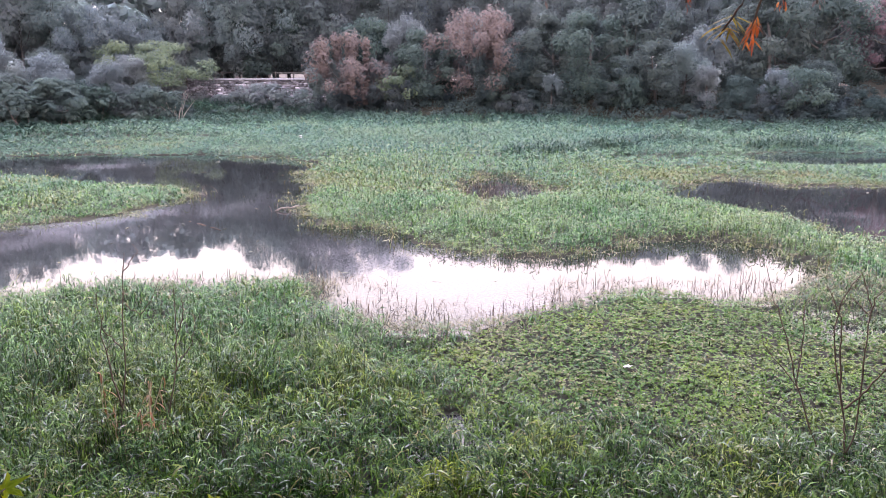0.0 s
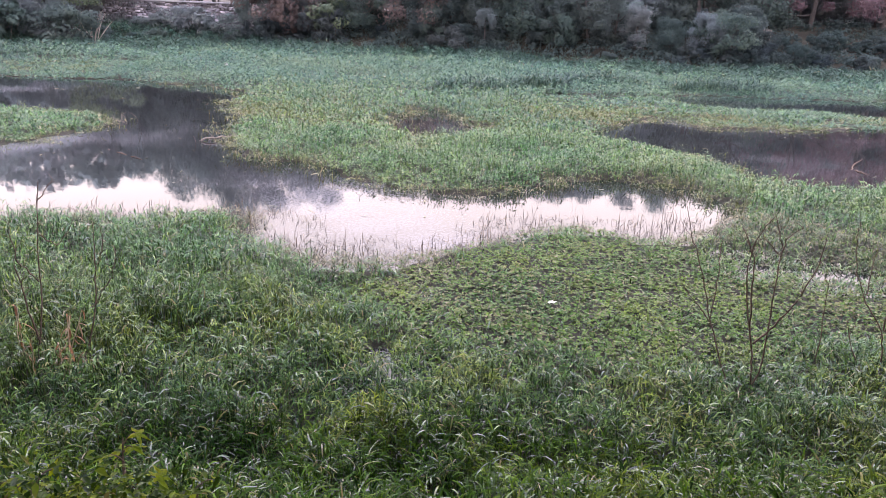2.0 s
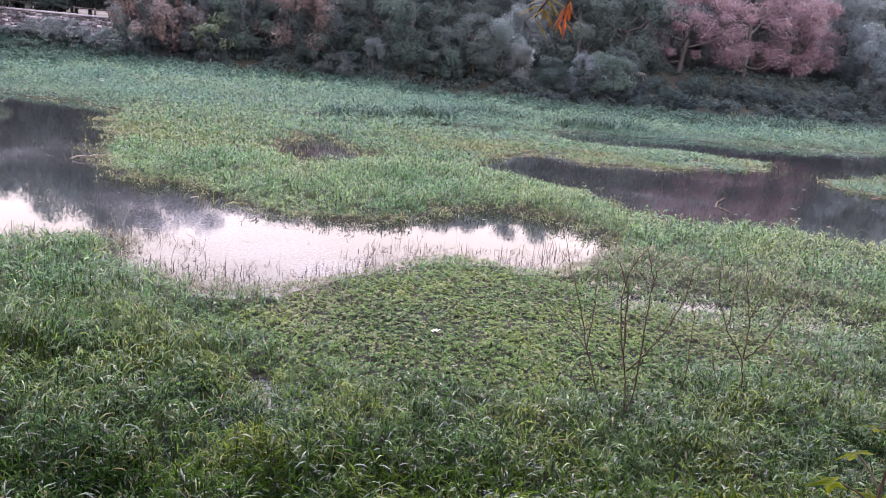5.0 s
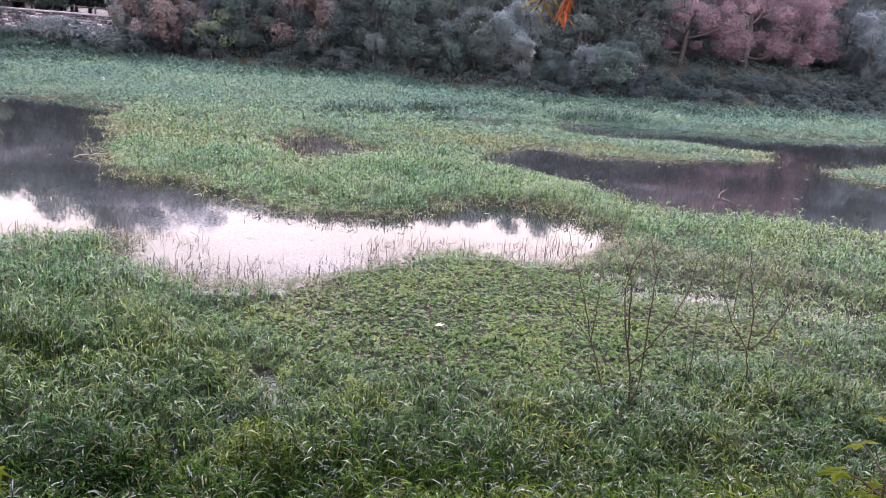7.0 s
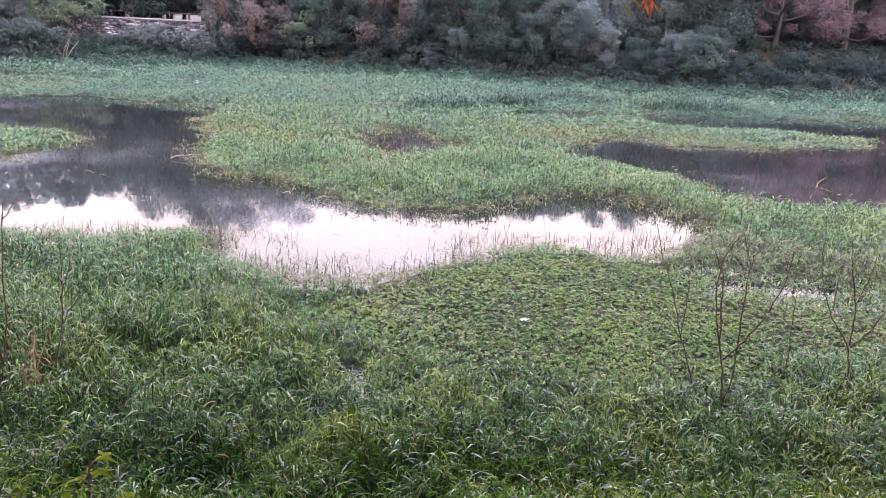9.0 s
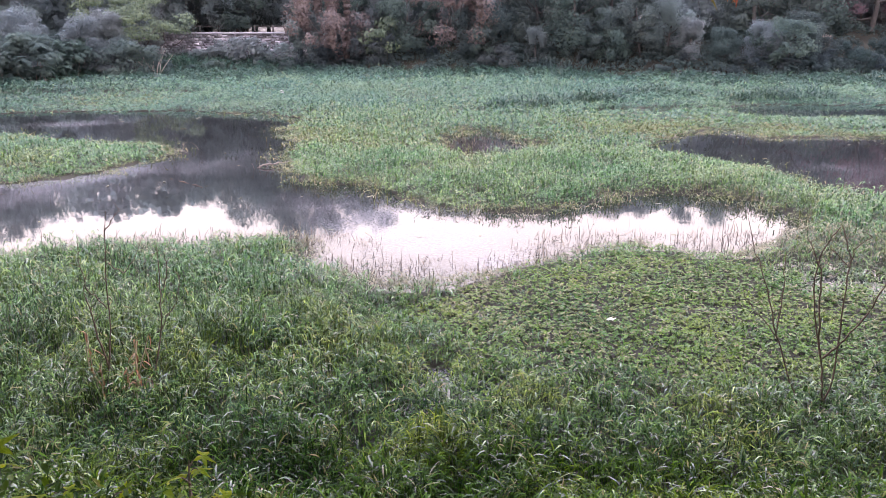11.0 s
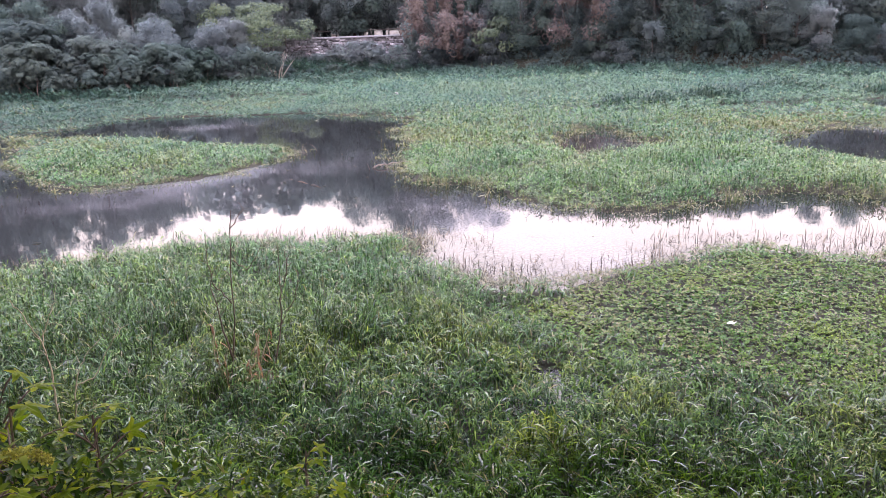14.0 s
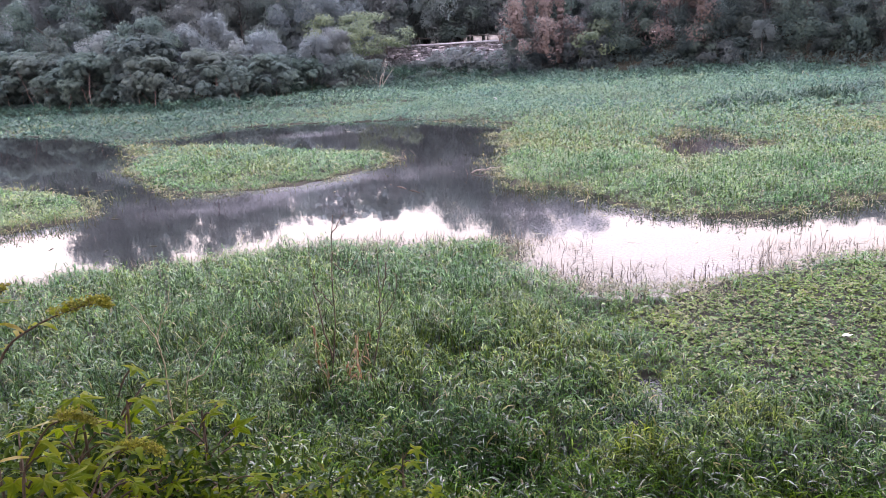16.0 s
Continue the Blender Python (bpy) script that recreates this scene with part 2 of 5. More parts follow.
# ---- helpers for meshes ----
def mesh_of(name, verts, faces, mat, smooth=False, normals=None):
    """One mesh object out of an array of points and an array of faces with the same number of corners each."""
    verts, faces = np.asarray(verts, np.float32), np.asarray(faces, np.int32)
    me = bpy.data.meshes.new(name)
    me.vertices.add(len(verts))
    me.vertices.foreach_set("co", verts.ravel())
    k = faces.shape[1]
    me.loops.add(faces.size)
    me.loops.foreach_set("vertex_index", faces.ravel())
    me.polygons.add(len(faces))
    me.polygons.foreach_set("loop_start", np.arange(0, faces.size, k, dtype=np.int32))
    me.polygons.foreach_set("loop_total", np.full(len(faces), k, np.int32))
    if smooth:
        me.polygons.foreach_set("use_smooth", np.ones(len(faces), bool))
    me.materials.append(mat)
    me.update(calc_edges=True)
    if normals is not None:
        me.polygons.foreach_set("use_smooth", np.ones(len(faces), bool))
        me.normals_split_custom_set_from_vertices(np.asarray(normals, np.float32))
    return me


def part(name, me, parent, label=""):
    ob = new(name, me)
    ob.parent = parent
    return tagged(ob, label)


def tube(points, radii, sides=6):
    """Points and quads of a round tapered stem along a line."""
    p = np.asarray(points, float)
    r = np.interp(np.linspace(0, 1, len(p)), np.linspace(0, 1, len(radii)), radii)
    d = np.gradient(p, axis=0)
    d /= np.linalg.norm(d, axis=1)[:, None] + 1e-9
    ref = np.where(np.abs(d[:, 2:3]) > 0.9, np.array([[1.0, 0, 0]]), np.array([[0, 0, 1.0]]))
    u = np.cross(d, ref)
    u /= np.linalg.norm(u, axis=1)[:, None]
    w = np.cross(d, u)
    a = np.arange(sides) * 2 * np.pi / sides
    ring = p[:, None] + r[:, None, None] * (np.cos(a)[None, :, None] * u[:, None] + np.sin(a)[None, :, None] * w[:, None])
    i, j = np.meshgrid(np.arange(len(p) - 1), np.arange(sides), indexing="ij")
    k = (j + 1) % sides
    q = np.stack([i * sides + j, i * sides + k, (i + 1) * sides + k, (i + 1) * sides + j], -1).reshape(-1, 4)
    return ring.reshape(-1, 3), q


def joined(pieces):
    vs, fs, off = [], [], 0
    for v, f in pieces:
        vs.append(v)
        fs.append(np.asarray(f) + off)
        off += len(v)
    return np.concatenate(vs), np.concatenate(fs)


def bend(a, b, sag=0.0, wobble=0.0, n=8, rng=None):
    """A line from a to b that sags and wanders a little."""
    a, b = np.asarray(a, float), np.asarray(b, float)
    t = np.linspace(0, 1, n)[:, None]
    p = a + (b - a) * t
    p[:, 2] += sag * 4 * (t * (1 - t))[:, 0]
    if wobble and rng is not None:
        p[1:] += np.cumsum(rng.normal(0, wobble / n, (n - 1, 3)), 0)
    return p


def swirl(x, y, scale, seed=0):
    """Smooth wandering values of about -1 to 1 over the plan."""
    s = seed * 1.7
    return (np.sin(x * scale + 1.3 * np.sin(y * scale * 0.8 + s) + s) + np.sin(y * scale * 1.3 + 1.1 * np.sin(x * scale * 1.1 + 2 * s) + 2.1 * s)
            + 0.5 * np.sin((x + y) * scale * 2.3 + 3 * s) + 0.5 * np.sin((x - y) * scale * 2.9 + s)) / 3


# ---- plan of the pond: open water, in metres ----
NEAR_SHORE = [(-34, 4), (-20, 10.5), (-13.9, 14.0), (-10.8, 15.7), (-8, 17.5), (-4.3, 17.4), (-3.7, 18.5), (-2.5, 18.2), (-2.4, 15.6), (-0.5, 14.5),
              (1.2, 15.2), (3.1, 16.6), (4.0, 17.5), (5.4, 17.2), (6.0, 16.2), (7.2, 16.5), (8.7, 18.2), (9.7, 19.2)]
ISLE_SHORE = [(9.3, 20.4), (8.5, 22), (6.3, 22.5), (4.1, 21), (2.8, 20.3), (0.5, 20.8), (-1.1, 22.2), (-2, 23.9), (-4.2, 25), (-5.3, 27),
              (-5.6, 32.5), (-7.2, 37), (-6.5, 40), (-8.4, 43.8), (-14.2, 45.4), (-19.5, 45.8), (-25, 44.4), (-25.2, 40.6), (-27.5, 38.6)]
LEFT_SHORE = [(-26.5, 37.6), (-22.5, 37.3), (-19.8, 36.4), (-16.7, 34.9), (-12.2, 33.6), (-9.2, 30.8), (-11.4, 26.2), (-14, 24.4), (-16.2, 24.1), (-20.5, 28.2), (-25.2, 35.2),
              (-28.2, 38), (-31, 40.6), (-35.5, 43.3), (-42, 45), (-60, 52), (-80, 54), (-80, 4)]
CHANNEL = NEAR_SHORE + ISLE_SHORE + LEFT_SHORE
RIGHT_POOL = [(8.6, 30.4), (10.9, 33.2), (13.7, 37), (14, 33.8), (16.5, 33.4), (24.5, 34.6), (28, 38.5), (23, 40.8), (17.4, 40.6), (16.5, 43.5), (18.6, 47),
              (27.4, 46.5), (39, 47), (62, 51), (90, 34), (60, 8), (34, 13), (18.4, 19.3), (14.9, 21.6), (12.9, 21.8), (11.3, 23.5), (11.9, 25.9), (10.3, 28)]
LEFT_ISLE = [(-30, 27), (-22.9, 25.5), (-20.1, 24.3), (-17.1, 21.9), (-17, 19.9), (-19, 18.3), (-28, 18)]
RIGHT_ISLE = [(25, 30.4), (27, 33.4), (36, 37), (40, 33), (27, 29)]
MUD = [(0.4, 32.5), (1.4, 36), (2.2, 37.6), (3.9, 35), (4.5, 31.5), (3.4, 29.2), (2.2, 28.8), (1, 30.4)]
SEEP = [(7.3, 15.8), (8.2, 14.7), (9.4, 14.35), (11.5, 14.1), (12.6, 13.2), (12, 12.9), (9.3, 13.85), (7.9, 14.15), (7.0, 15.2)]
MAT = [(-0.4, 13.4), (1.4, 14.8), (3.6, 16.6), (5.6, 16.8), (6.2, 15.8), (7.2, 15.0), (8.4, 13.6), (10.2, 12.8), (9.2, 10.9), (6, 9.9), (3, 9.7), (0.6, 10.8), (-0.6, 12.2)]


def inside(poly, x, y):
    r = np.zeros(x.shape, bool)
    for (ax, ay), (bx, by) in zip(poly, poly[1:] + poly[:1]):
        if ay != by:
            r ^= ((ay > y) != (by > y)) & (x < (bx - ax) * (y - ay) / (by - ay) + ax)
    return r


def ragged(x, y):
    k = np.clip((y - 8) / 20, 0.35, 1.3)
    far = np.clip((y - 19) / 8, 0, 1)
    x = x + 0.55 * far * swirl(x, y, 0.9, 21)
    y = y + 0.75 * far * swirl(x, y, 1.1, 22)
    return x + 0.28 * k * swirl(x, y, 2.1, 1) + 0.12 * k * swirl(x, y, 6.3, 2), y + 0.3 * k * swirl(x, y, 1.8, 3) + 0.14 * k * swirl(x, y, 5.7, 4)


def dry_land(x, y):
    """True where plants stand, False over open water."""
    u, v = ragged(x, y)
    wet = (inside(CHANNEL, u, v) & ~inside(LEFT_ISLE, u, v)) | (inside(RIGHT_POOL, u, v) & ~inside(RIGHT_ISLE, u, v)) | (inside(SEEP, u, v) & (swirl(x, y, 2.6, 20) > -0.05))
    wet |= inside(MUD, u, v)
    wet |= (u - 0.15) ** 2 + ((v - 10.45) / 2.0) ** 2 < 0.05
    return ~wet


STEP, X0, Y0 = 0.2, -80.0, 2.0
GX, GY = np.meshgrid(np.arange(X0, 80, STEP), np.arange(Y0, 92, STEP))
LAND = dry_land(GX, GY).astype(float)


def blurred(a, k):
    for axis in (0, 1):
        p = np.pad(a, [(k + 1, k) if i == axis else (0, 0) for i in (0, 1)], mode="edge")
        c = np.cumsum(p, axis)
        n = 2 * k + 1
        a = (np.take(c, np.arange(n, c.shape[axis]), axis) - np.take(c, np.arange(0, c.shape[axis] - n), axis)) / n
    return a


SOFT1, SOFT2, SOFT3 = blurred(LAND, 2), blurred(blurred(LAND, 5), 4), blurred(blurred(LAND, 14), 12)
SEEPSOFT = np.clip(4 * blurred(((inside(SEEP, GX, GY) & (swirl(GX, GY, 2.6, 20) > -0.05)) | ((GX - 0.15) ** 2 + ((GY - 10.2) / 2) ** 2 < 0.06)).astype(float), 4), 0, 1)


def at(grid, x, y):
    i = np.clip(((y - Y0) / STEP).round().astype(int), 0, grid.shape[0] - 1)
    j = np.clip(((x - X0) / STEP).round().astype(int), 0, grid.shape[1] - 1)
    return grid[i, j]


FOOT_X = [-200, -60, -36, -26, -15, 0, 10, 20, 30, 45, 70, 200]
FOOT_Y = [66, 61, 60, 69, 76, 76, 73, 66, 64, 66, 70, 84]


def foot(x):
    return np.interp(x, FOOT_X, FOOT_Y)


def ground_z(x, y):
    inner = (x > X0) & (x < 80) & (y > Y0) & (y < 92)
    z = np.where(inner, np.minimum(0.04 + 0.03 * swirl(x, y, 1.1, 5), -0.42 + 0.68 * at(SOFT1, x, y)), 0.05)
    z = np.where(inner, z - 0.16 * at(SEEPSOFT, x, y), z)
    near = np.clip((6.9 + 0.5 * swirl(x, y * 0, 0.5, 6) - y) * 0.5, 0, 3.4)
    far = np.clip((y - foot(x)) * 0.55, 0, 1.0) + np.clip((y - foot(x) - 1.5) * 0.3, 0, 2.9)
    held = (x > -36.5) & (x < -5.5)
    far = np.where(held, np.where(y < 85.1, np.clip((y - foot(x)) * 0.12, 0, 0.9), 3.6), far)
    return z + near + far + np.where(near + far > 0.3, 0.08 * swirl(x, y, 0.9, 7), 0)


def build_ground():
    core_x, core_y = np.arange(-60, 60.01, 0.65), np.arange(3.05, 92, 0.65)
    out = np.geomspace(3, 1900, 14)
    xs = np.concatenate([-60 - out[::-1], core_x, 60 + out])
    ys = np.concatenate([3 - out[::-1], core_y, core_y[-1] + out])
    x, y = np.meshgrid(xs, ys)
    v = np.stack([x, y, ground_z(x, y)], -1).reshape(-1, 3)
    w = len(xs)
    i, j = np.meshgrid(np.arange(len(ys) - 1), np.arange(w - 1), indexing="ij")
    q = np.stack([i * w + j, i * w + j + 1, (i + 1) * w + j + 1, (i + 1) * w + j], -1).reshape(-1, 4)
    tagged(new("ground", mesh_of("ground", v, q, M_GROUND, True)), "dark wet soil of the pond banks and marsh", "ground", kind="structure")
    wv = [(-110, 3.5, 0), (110, 3.5, 0), (110, 64, 0), (-110, 64, 0)]
    tagged(new("water", mesh_of("water", wv, [(0, 1, 2, 3)], M_WATER)), "still dark pond water mirroring trees and pale sky", "water", kind="structure")


build_ground()


# ---- grass and other plants that nobody could count ----
def scatter(rng, r0, r1, per_m2, half=47.0):
    """Random spots on the marsh between two distances from the near bank's viewpoint."""
    n = int(radians(2 * half) / 2 * (r1 ** 2 - r0 ** 2) * per_m2)
    r = np.sqrt(rng.uniform(r0 ** 2, r1 ** 2, n))
    a = np.radians(rng.uniform(-half, half, n))
    return r * np.sin(a), r * np.cos(a)


def blade_mesh(name, rng, x, y, z, length, width, rise, droop, seg, mat, way=None):
    """Arching blades: each leaves its spot at the angle rise above level and bends down by droop (degrees) on its way."""
    n = len(x)
    a = rng.uniform(0, 2 * np.pi, n) if way is None else way
    e0, e1 = np.radians(rise), np.radians(rise - droop)
    p = np.stack([x, y, z], -1)
    side = np.stack([-np.sin(a), np.cos(a), rng.uniform(-0.5, 0.5, n)], -1)
    side /= np.linalg.norm(side, axis=1)[:, None]
    taper = np.array([0.55, 1.0, 0.8, 0.1]) if seg == 3 else (np.array([0.7, 1.0, 0.12]) if seg == 2 else np.array([1.0, 0.25]))
    rows = []
    for k in range(seg + 1):
        w = (width * taper[k] / 2)[:, None]
        rows += [p - side * w, p + side * w]
        e = e0 + (e1 - e0) * (k + 0.5) / seg
        p = p + (length / seg)[:, None] * np.stack([np.cos(e) * np.cos(a), np.cos(e) * np.sin(a), np.sin(e)], -1)
    v = np.stack(rows, 1).reshape(-1, 3)
    q = np.array([[2 * k, 2 * k + 1, 2 * k + 3, 2 * k + 2] for k in range(seg)])
    f = (np.arange(n)[:, None, None] * (2 * seg + 2) + q[None]).reshape(-1, 4)
    return mesh_of(name, v, f, mat)


def sward(name, label, rng, x, y, tall, size, wide, seg, mat, culms=0.12):
    """A stand of grass: culms from the ground, and leaves that leave them at any height."""
    n = len(x)
    g = ground_z(x, y)
    is_culm = rng.random(n) < culms
    up = np.where(is_culm, 0.0, rng.uniform(0.1, 1.0, n) ** 0.6) * tall * rng.uniform(0.7, 1.15, n)
    length = np.where(is_culm, tall * rng.uniform(0.8, 1.2, n), size * rng.uniform(0.6, 1.3, n))
    width = np.where(is_culm, wide * 0.6, wide * rng.uniform(0.7, 1.3, n))
    rise = np.where(is_culm, rng.uniform(66, 92, n), rng.uniform(25, 80, n))
    droop = np.where(is_culm, rng.uniform(0, 20, n), rng.uniform(50, 125, n))
    me = blade_mesh(name, rng, x, y, np.maximum(g, -0.05) + up, length, width, rise, droop, seg, mat)
    return tagged(new(name, me), label, "grass", kind="stuff")


def grass_everywhere():
    rng = np.random.default_rng(11)
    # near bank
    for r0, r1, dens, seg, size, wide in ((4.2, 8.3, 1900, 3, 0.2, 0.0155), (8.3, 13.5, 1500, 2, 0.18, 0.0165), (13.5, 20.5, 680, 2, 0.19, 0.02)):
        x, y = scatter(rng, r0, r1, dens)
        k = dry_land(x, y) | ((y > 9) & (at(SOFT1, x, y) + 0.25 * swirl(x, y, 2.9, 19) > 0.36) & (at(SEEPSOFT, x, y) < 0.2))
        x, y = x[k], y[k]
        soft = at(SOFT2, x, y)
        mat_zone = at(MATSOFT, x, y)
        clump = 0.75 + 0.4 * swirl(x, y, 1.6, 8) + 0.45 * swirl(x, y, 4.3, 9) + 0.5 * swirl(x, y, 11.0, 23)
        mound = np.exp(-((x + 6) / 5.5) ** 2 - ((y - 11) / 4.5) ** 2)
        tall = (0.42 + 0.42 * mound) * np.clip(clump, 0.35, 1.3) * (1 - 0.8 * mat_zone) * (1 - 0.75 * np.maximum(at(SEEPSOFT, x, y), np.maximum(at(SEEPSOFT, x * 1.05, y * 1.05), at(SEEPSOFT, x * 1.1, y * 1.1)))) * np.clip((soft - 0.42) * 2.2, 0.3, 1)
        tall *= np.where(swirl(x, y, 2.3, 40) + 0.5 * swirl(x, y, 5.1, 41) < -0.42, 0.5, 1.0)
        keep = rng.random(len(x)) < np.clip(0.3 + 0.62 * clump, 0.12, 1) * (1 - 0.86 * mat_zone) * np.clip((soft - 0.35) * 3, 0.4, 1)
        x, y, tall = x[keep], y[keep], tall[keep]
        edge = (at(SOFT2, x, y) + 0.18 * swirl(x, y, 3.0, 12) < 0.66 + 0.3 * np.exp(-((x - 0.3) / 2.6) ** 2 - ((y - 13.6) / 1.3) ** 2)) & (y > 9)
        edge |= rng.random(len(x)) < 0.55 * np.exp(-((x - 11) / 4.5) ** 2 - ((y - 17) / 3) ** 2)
        # paler blades take a growing share with distance from the viewpoint
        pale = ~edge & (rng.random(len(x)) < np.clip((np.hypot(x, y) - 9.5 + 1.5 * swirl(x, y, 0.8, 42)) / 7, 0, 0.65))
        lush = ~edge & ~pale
        sward("bank_grass", "lush green arching grass on the near bank", rng, x[lush], y[lush], tall[lush], size, wide, seg, M_NEAR if r0 < 8 else M_NEAR_LIT, 0.2)
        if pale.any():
            sward("bank_grass", "paler green bank grass, more of it towards the water", rng, x[pale], y[pale], tall[pale], size, wide, seg, M_ISLE, 0.2)
        sward("shore_grass", "thin yellowing grass along the water's edge", rng, x[edge], y[edge], tall[edge] * 0.9, size * 0.9, wide * 0.8, seg, M_EDGE, 0.04)
    # worn grass on the top of the near bank
    x, y = rng.uniform(-14, 14, 4000), rng.uniform(-9, 4.5, 4000)
    k = np.hypot(x, y) > 0.5
    sward("path_grass", "short trodden grass on top of the near bank", rng, x[k], y[k], np.full(k.sum(), 0.12), 0.16, 0.012, 2, M_NEAR)
    # islands and far marsh, the hazed bluer grass colour taking over with distance
    for r0, r1, dens, size, wide, seg in ((20.5, 30, 440, 0.17, 0.027, 2), (30, 40, 270, 0.19, 0.038, 2), (40, 58, 150, 0.21, 0.06, 1), (58, 90, 64, 0.3, 0.09, 1)):
        x, y = scatter(rng, r0, r1, dens)
        k = (at(SOFT2, x, y) + 0.26 * swirl(x, y, 1.7, 19) + 0.2 * swirl(x, y, 4.6, 28) > 0.43) & ((y < foot(x) + 0.4) | ((x > -34) & (x < -9) & (y < 84)))
        x, y = x[k], y[k]
        soft = at(SOFT2, x, y)
        q = max(0.5, 26 / r0)
        clump = 0.74 + 0.36 * swirl(x, y, 0.9 * q, 10) + 0.5 * swirl(x, y, 3.0 * q, 11) + 0.5 * swirl(x, y, 7.5 * q, 17)
        keep = rng.random(len(x)) < np.clip(0.2 + 0.8 * clump, 0.1, 1)
        x, y, soft, clump = x[keep], y[keep], soft[keep], clump[keep]
        tall = np.interp(r0, [20, 60], [0.5, 0.62]) * np.clip(clump, 0.25, 1.45) * np.clip((soft - 0.4) * 2.2, 0.55 if r0 < 30 else 0.3, 1)
        tall = tall * np.where(np.hypot(x, y) > 27, np.clip((at(SOFT3, x, y) - 0.42) * 2.1, 0.3, 1), 1.0)
        # grass kept low on the strips so the camera sees the pools behind
        tall = np.where((x > 9) & (y > 31) & (y < 43 + 0.1 * x), tall * 0.4, tall)
        # sparse low growth on the strip across the left pools
        strip = (x < -15) & (y > 37) & (y < 57)
        tall = np.where(strip, tall * 0.4, tall)
        edge = (soft + 0.2 * swirl(x, y, 1.7, 12) < 0.66) & (np.hypot(x, y) < 46)
        wan = (swirl(x, y, 0.35, 24) + 0.4 * swirl(x, y, 1.6, 25) + rng.normal(0, 0.35, len(x)) + 1.1 * np.exp(-((y - 34) / 7) ** 2) + 0.55 * strip > 1.3) & ~edge
        # shadow under the far trees put in as dark grass, plus duller left growth
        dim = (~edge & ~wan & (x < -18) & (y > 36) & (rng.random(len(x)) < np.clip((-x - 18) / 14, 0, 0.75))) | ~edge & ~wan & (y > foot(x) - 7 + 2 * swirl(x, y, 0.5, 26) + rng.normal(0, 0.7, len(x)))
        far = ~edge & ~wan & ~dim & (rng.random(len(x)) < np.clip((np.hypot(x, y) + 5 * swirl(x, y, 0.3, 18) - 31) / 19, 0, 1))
        plain = ~edge & ~far & ~wan & ~dim
        if plain.any():
            sward("island_grass", "bright green marsh grass on the low islands", rng, x[plain], y[plain], tall[plain], size, wide, seg, M_ISLE)
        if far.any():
            sward("far_grass", "dense marsh grass reaching the far trees, hazed blue-green", rng, x[far], y[far], tall[far], size, wide, seg, M_FAR_HAZED, 0.06)
        if wan.any():
            sward("pale_marsh_grass", "low yellowing marsh grass between the pools", rng, x[wan], y[wan], tall[wan] * 0.75, size, wide, seg, M_DUN)
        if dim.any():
            sward("shore_shade_grass", "dark blue-green grass standing for tree shade and dull growth", rng, x[dim], y[dim], tall[dim] * 1.25, size * 1.2, wide, seg, M_SEDGE_SHADE, 0.1)
        thin = edge & (rng.random(len(x)) < 0.7)
        if thin.any():
            pale = thin & (rng.random(len(x)) < 0.3)
            sward("island_edge_grass", "yellowish thin grass fringing the islands", rng, x[pale], y[pale], tall[pale], size * 0.9, wide * 0.8, seg, M_EDGE, 0.2)
            thin &= ~pale
            sward("island_edge_grass", "straggling green grass at the islands' edges", rng, x[thin], y[thin], tall[thin] * 1.1, size, wide * 0.9, seg, M_DUN, 0.2)
    # sprigs standing in the water round the islands
    x, y = scatter(rng, 20, 46, 26)
    e = at(SOFT2, x, y)
    k = (e > 0.14) & (e < 0.5) & (rng.random(len(x)) < 1.6 * e * np.clip(0.6 + 0.9 * swirl(x, y, 1.9, 43), 0.05, 1))
    x, y = x[k], y[k]
    sward("island_sprigs", "straggling sprigs of marsh plants standing in the water", rng, x, y, np.full(len(x), 0.3), 0.22, 0.03, 2, M_DUN, 0.3)
    # the low mat of floating rosettes: six rounded leaves from one heart, some rosettes riding on others
    x, y = scatter(rng, 9, 19, 380)
    m = at(MATSOFT, x, y)
    k = dry_land(x, y) & (rng.random(len(x)) < m * np.clip(0.8 + 0.5 * swirl(x, y, 3.1, 15), 0.2, 1))
    x, y = x[k], y[k]
    lift = np.maximum(ground_z(x, y), 0) + rng.uniform(0.015, 0.12, len(x))
    big = rng.uniform(0.32, 0.7, len(x))
    for share, mat in ((0, M_PAD), (1, M_PADOLD)):
        mine = (rng.random(len(x)) < 0.22 + 0.3 * swirl(x, y, 0.9, 33)) == bool(share)
        n = int(mine.sum())
        rep = lambda q: np.repeat(q[mine], 6)
        way = (np.tile(np.arange(6) * 2 * np.pi / 6, n) + np.repeat(rng.uniform(0, 6.3, n), 6) + rng.normal(0, 0.3, n * 6))
        off = rng.uniform(0.0, 0.02, n * 6)
        me = blade_mesh("floating_leaves", rng, rep(x) + off * np.cos(way), rep(y) + off * np.sin(way), rep(lift), rep(big) * rng.uniform(0.045, 0.085, n * 6), rep(big) * rng.uniform(0.04, 0.06, n * 6),
                        rng.uniform(5, 60, n * 6), rng.uniform(10, 60, n * 6), 2, mat, way)
        tagged(new("floating_leaves", me), "mat of rounded green leaves floating in rosettes" if not share else "yellowing rosettes of rounded floating leaves", "water plants", kind="stuff")
    # dead stalks standing in the shallows
    x, y = scatter(rng, 13.2, 20, 520)
    s = at(SOFT2, x, y)
    k = (s > 0.04) & (s < 0.6) & (y < 18.6) & (rng.random(len(x)) < 0.1 + 0.85 * s) & (swirl(x, y, 1.9, 16) + 0.5 * swirl(x, y, 5.0, 27) > -0.1)
    mx, my = rng.uniform(0, 4.5, 1500), rng.uniform(30, 38, 1500)
    mk = inside(MUD, *ragged(mx, my))
    x, y = np.concatenate([x[k], mx[mk]]), np.concatenate([y[k], my[mk]])
    n = len(x)
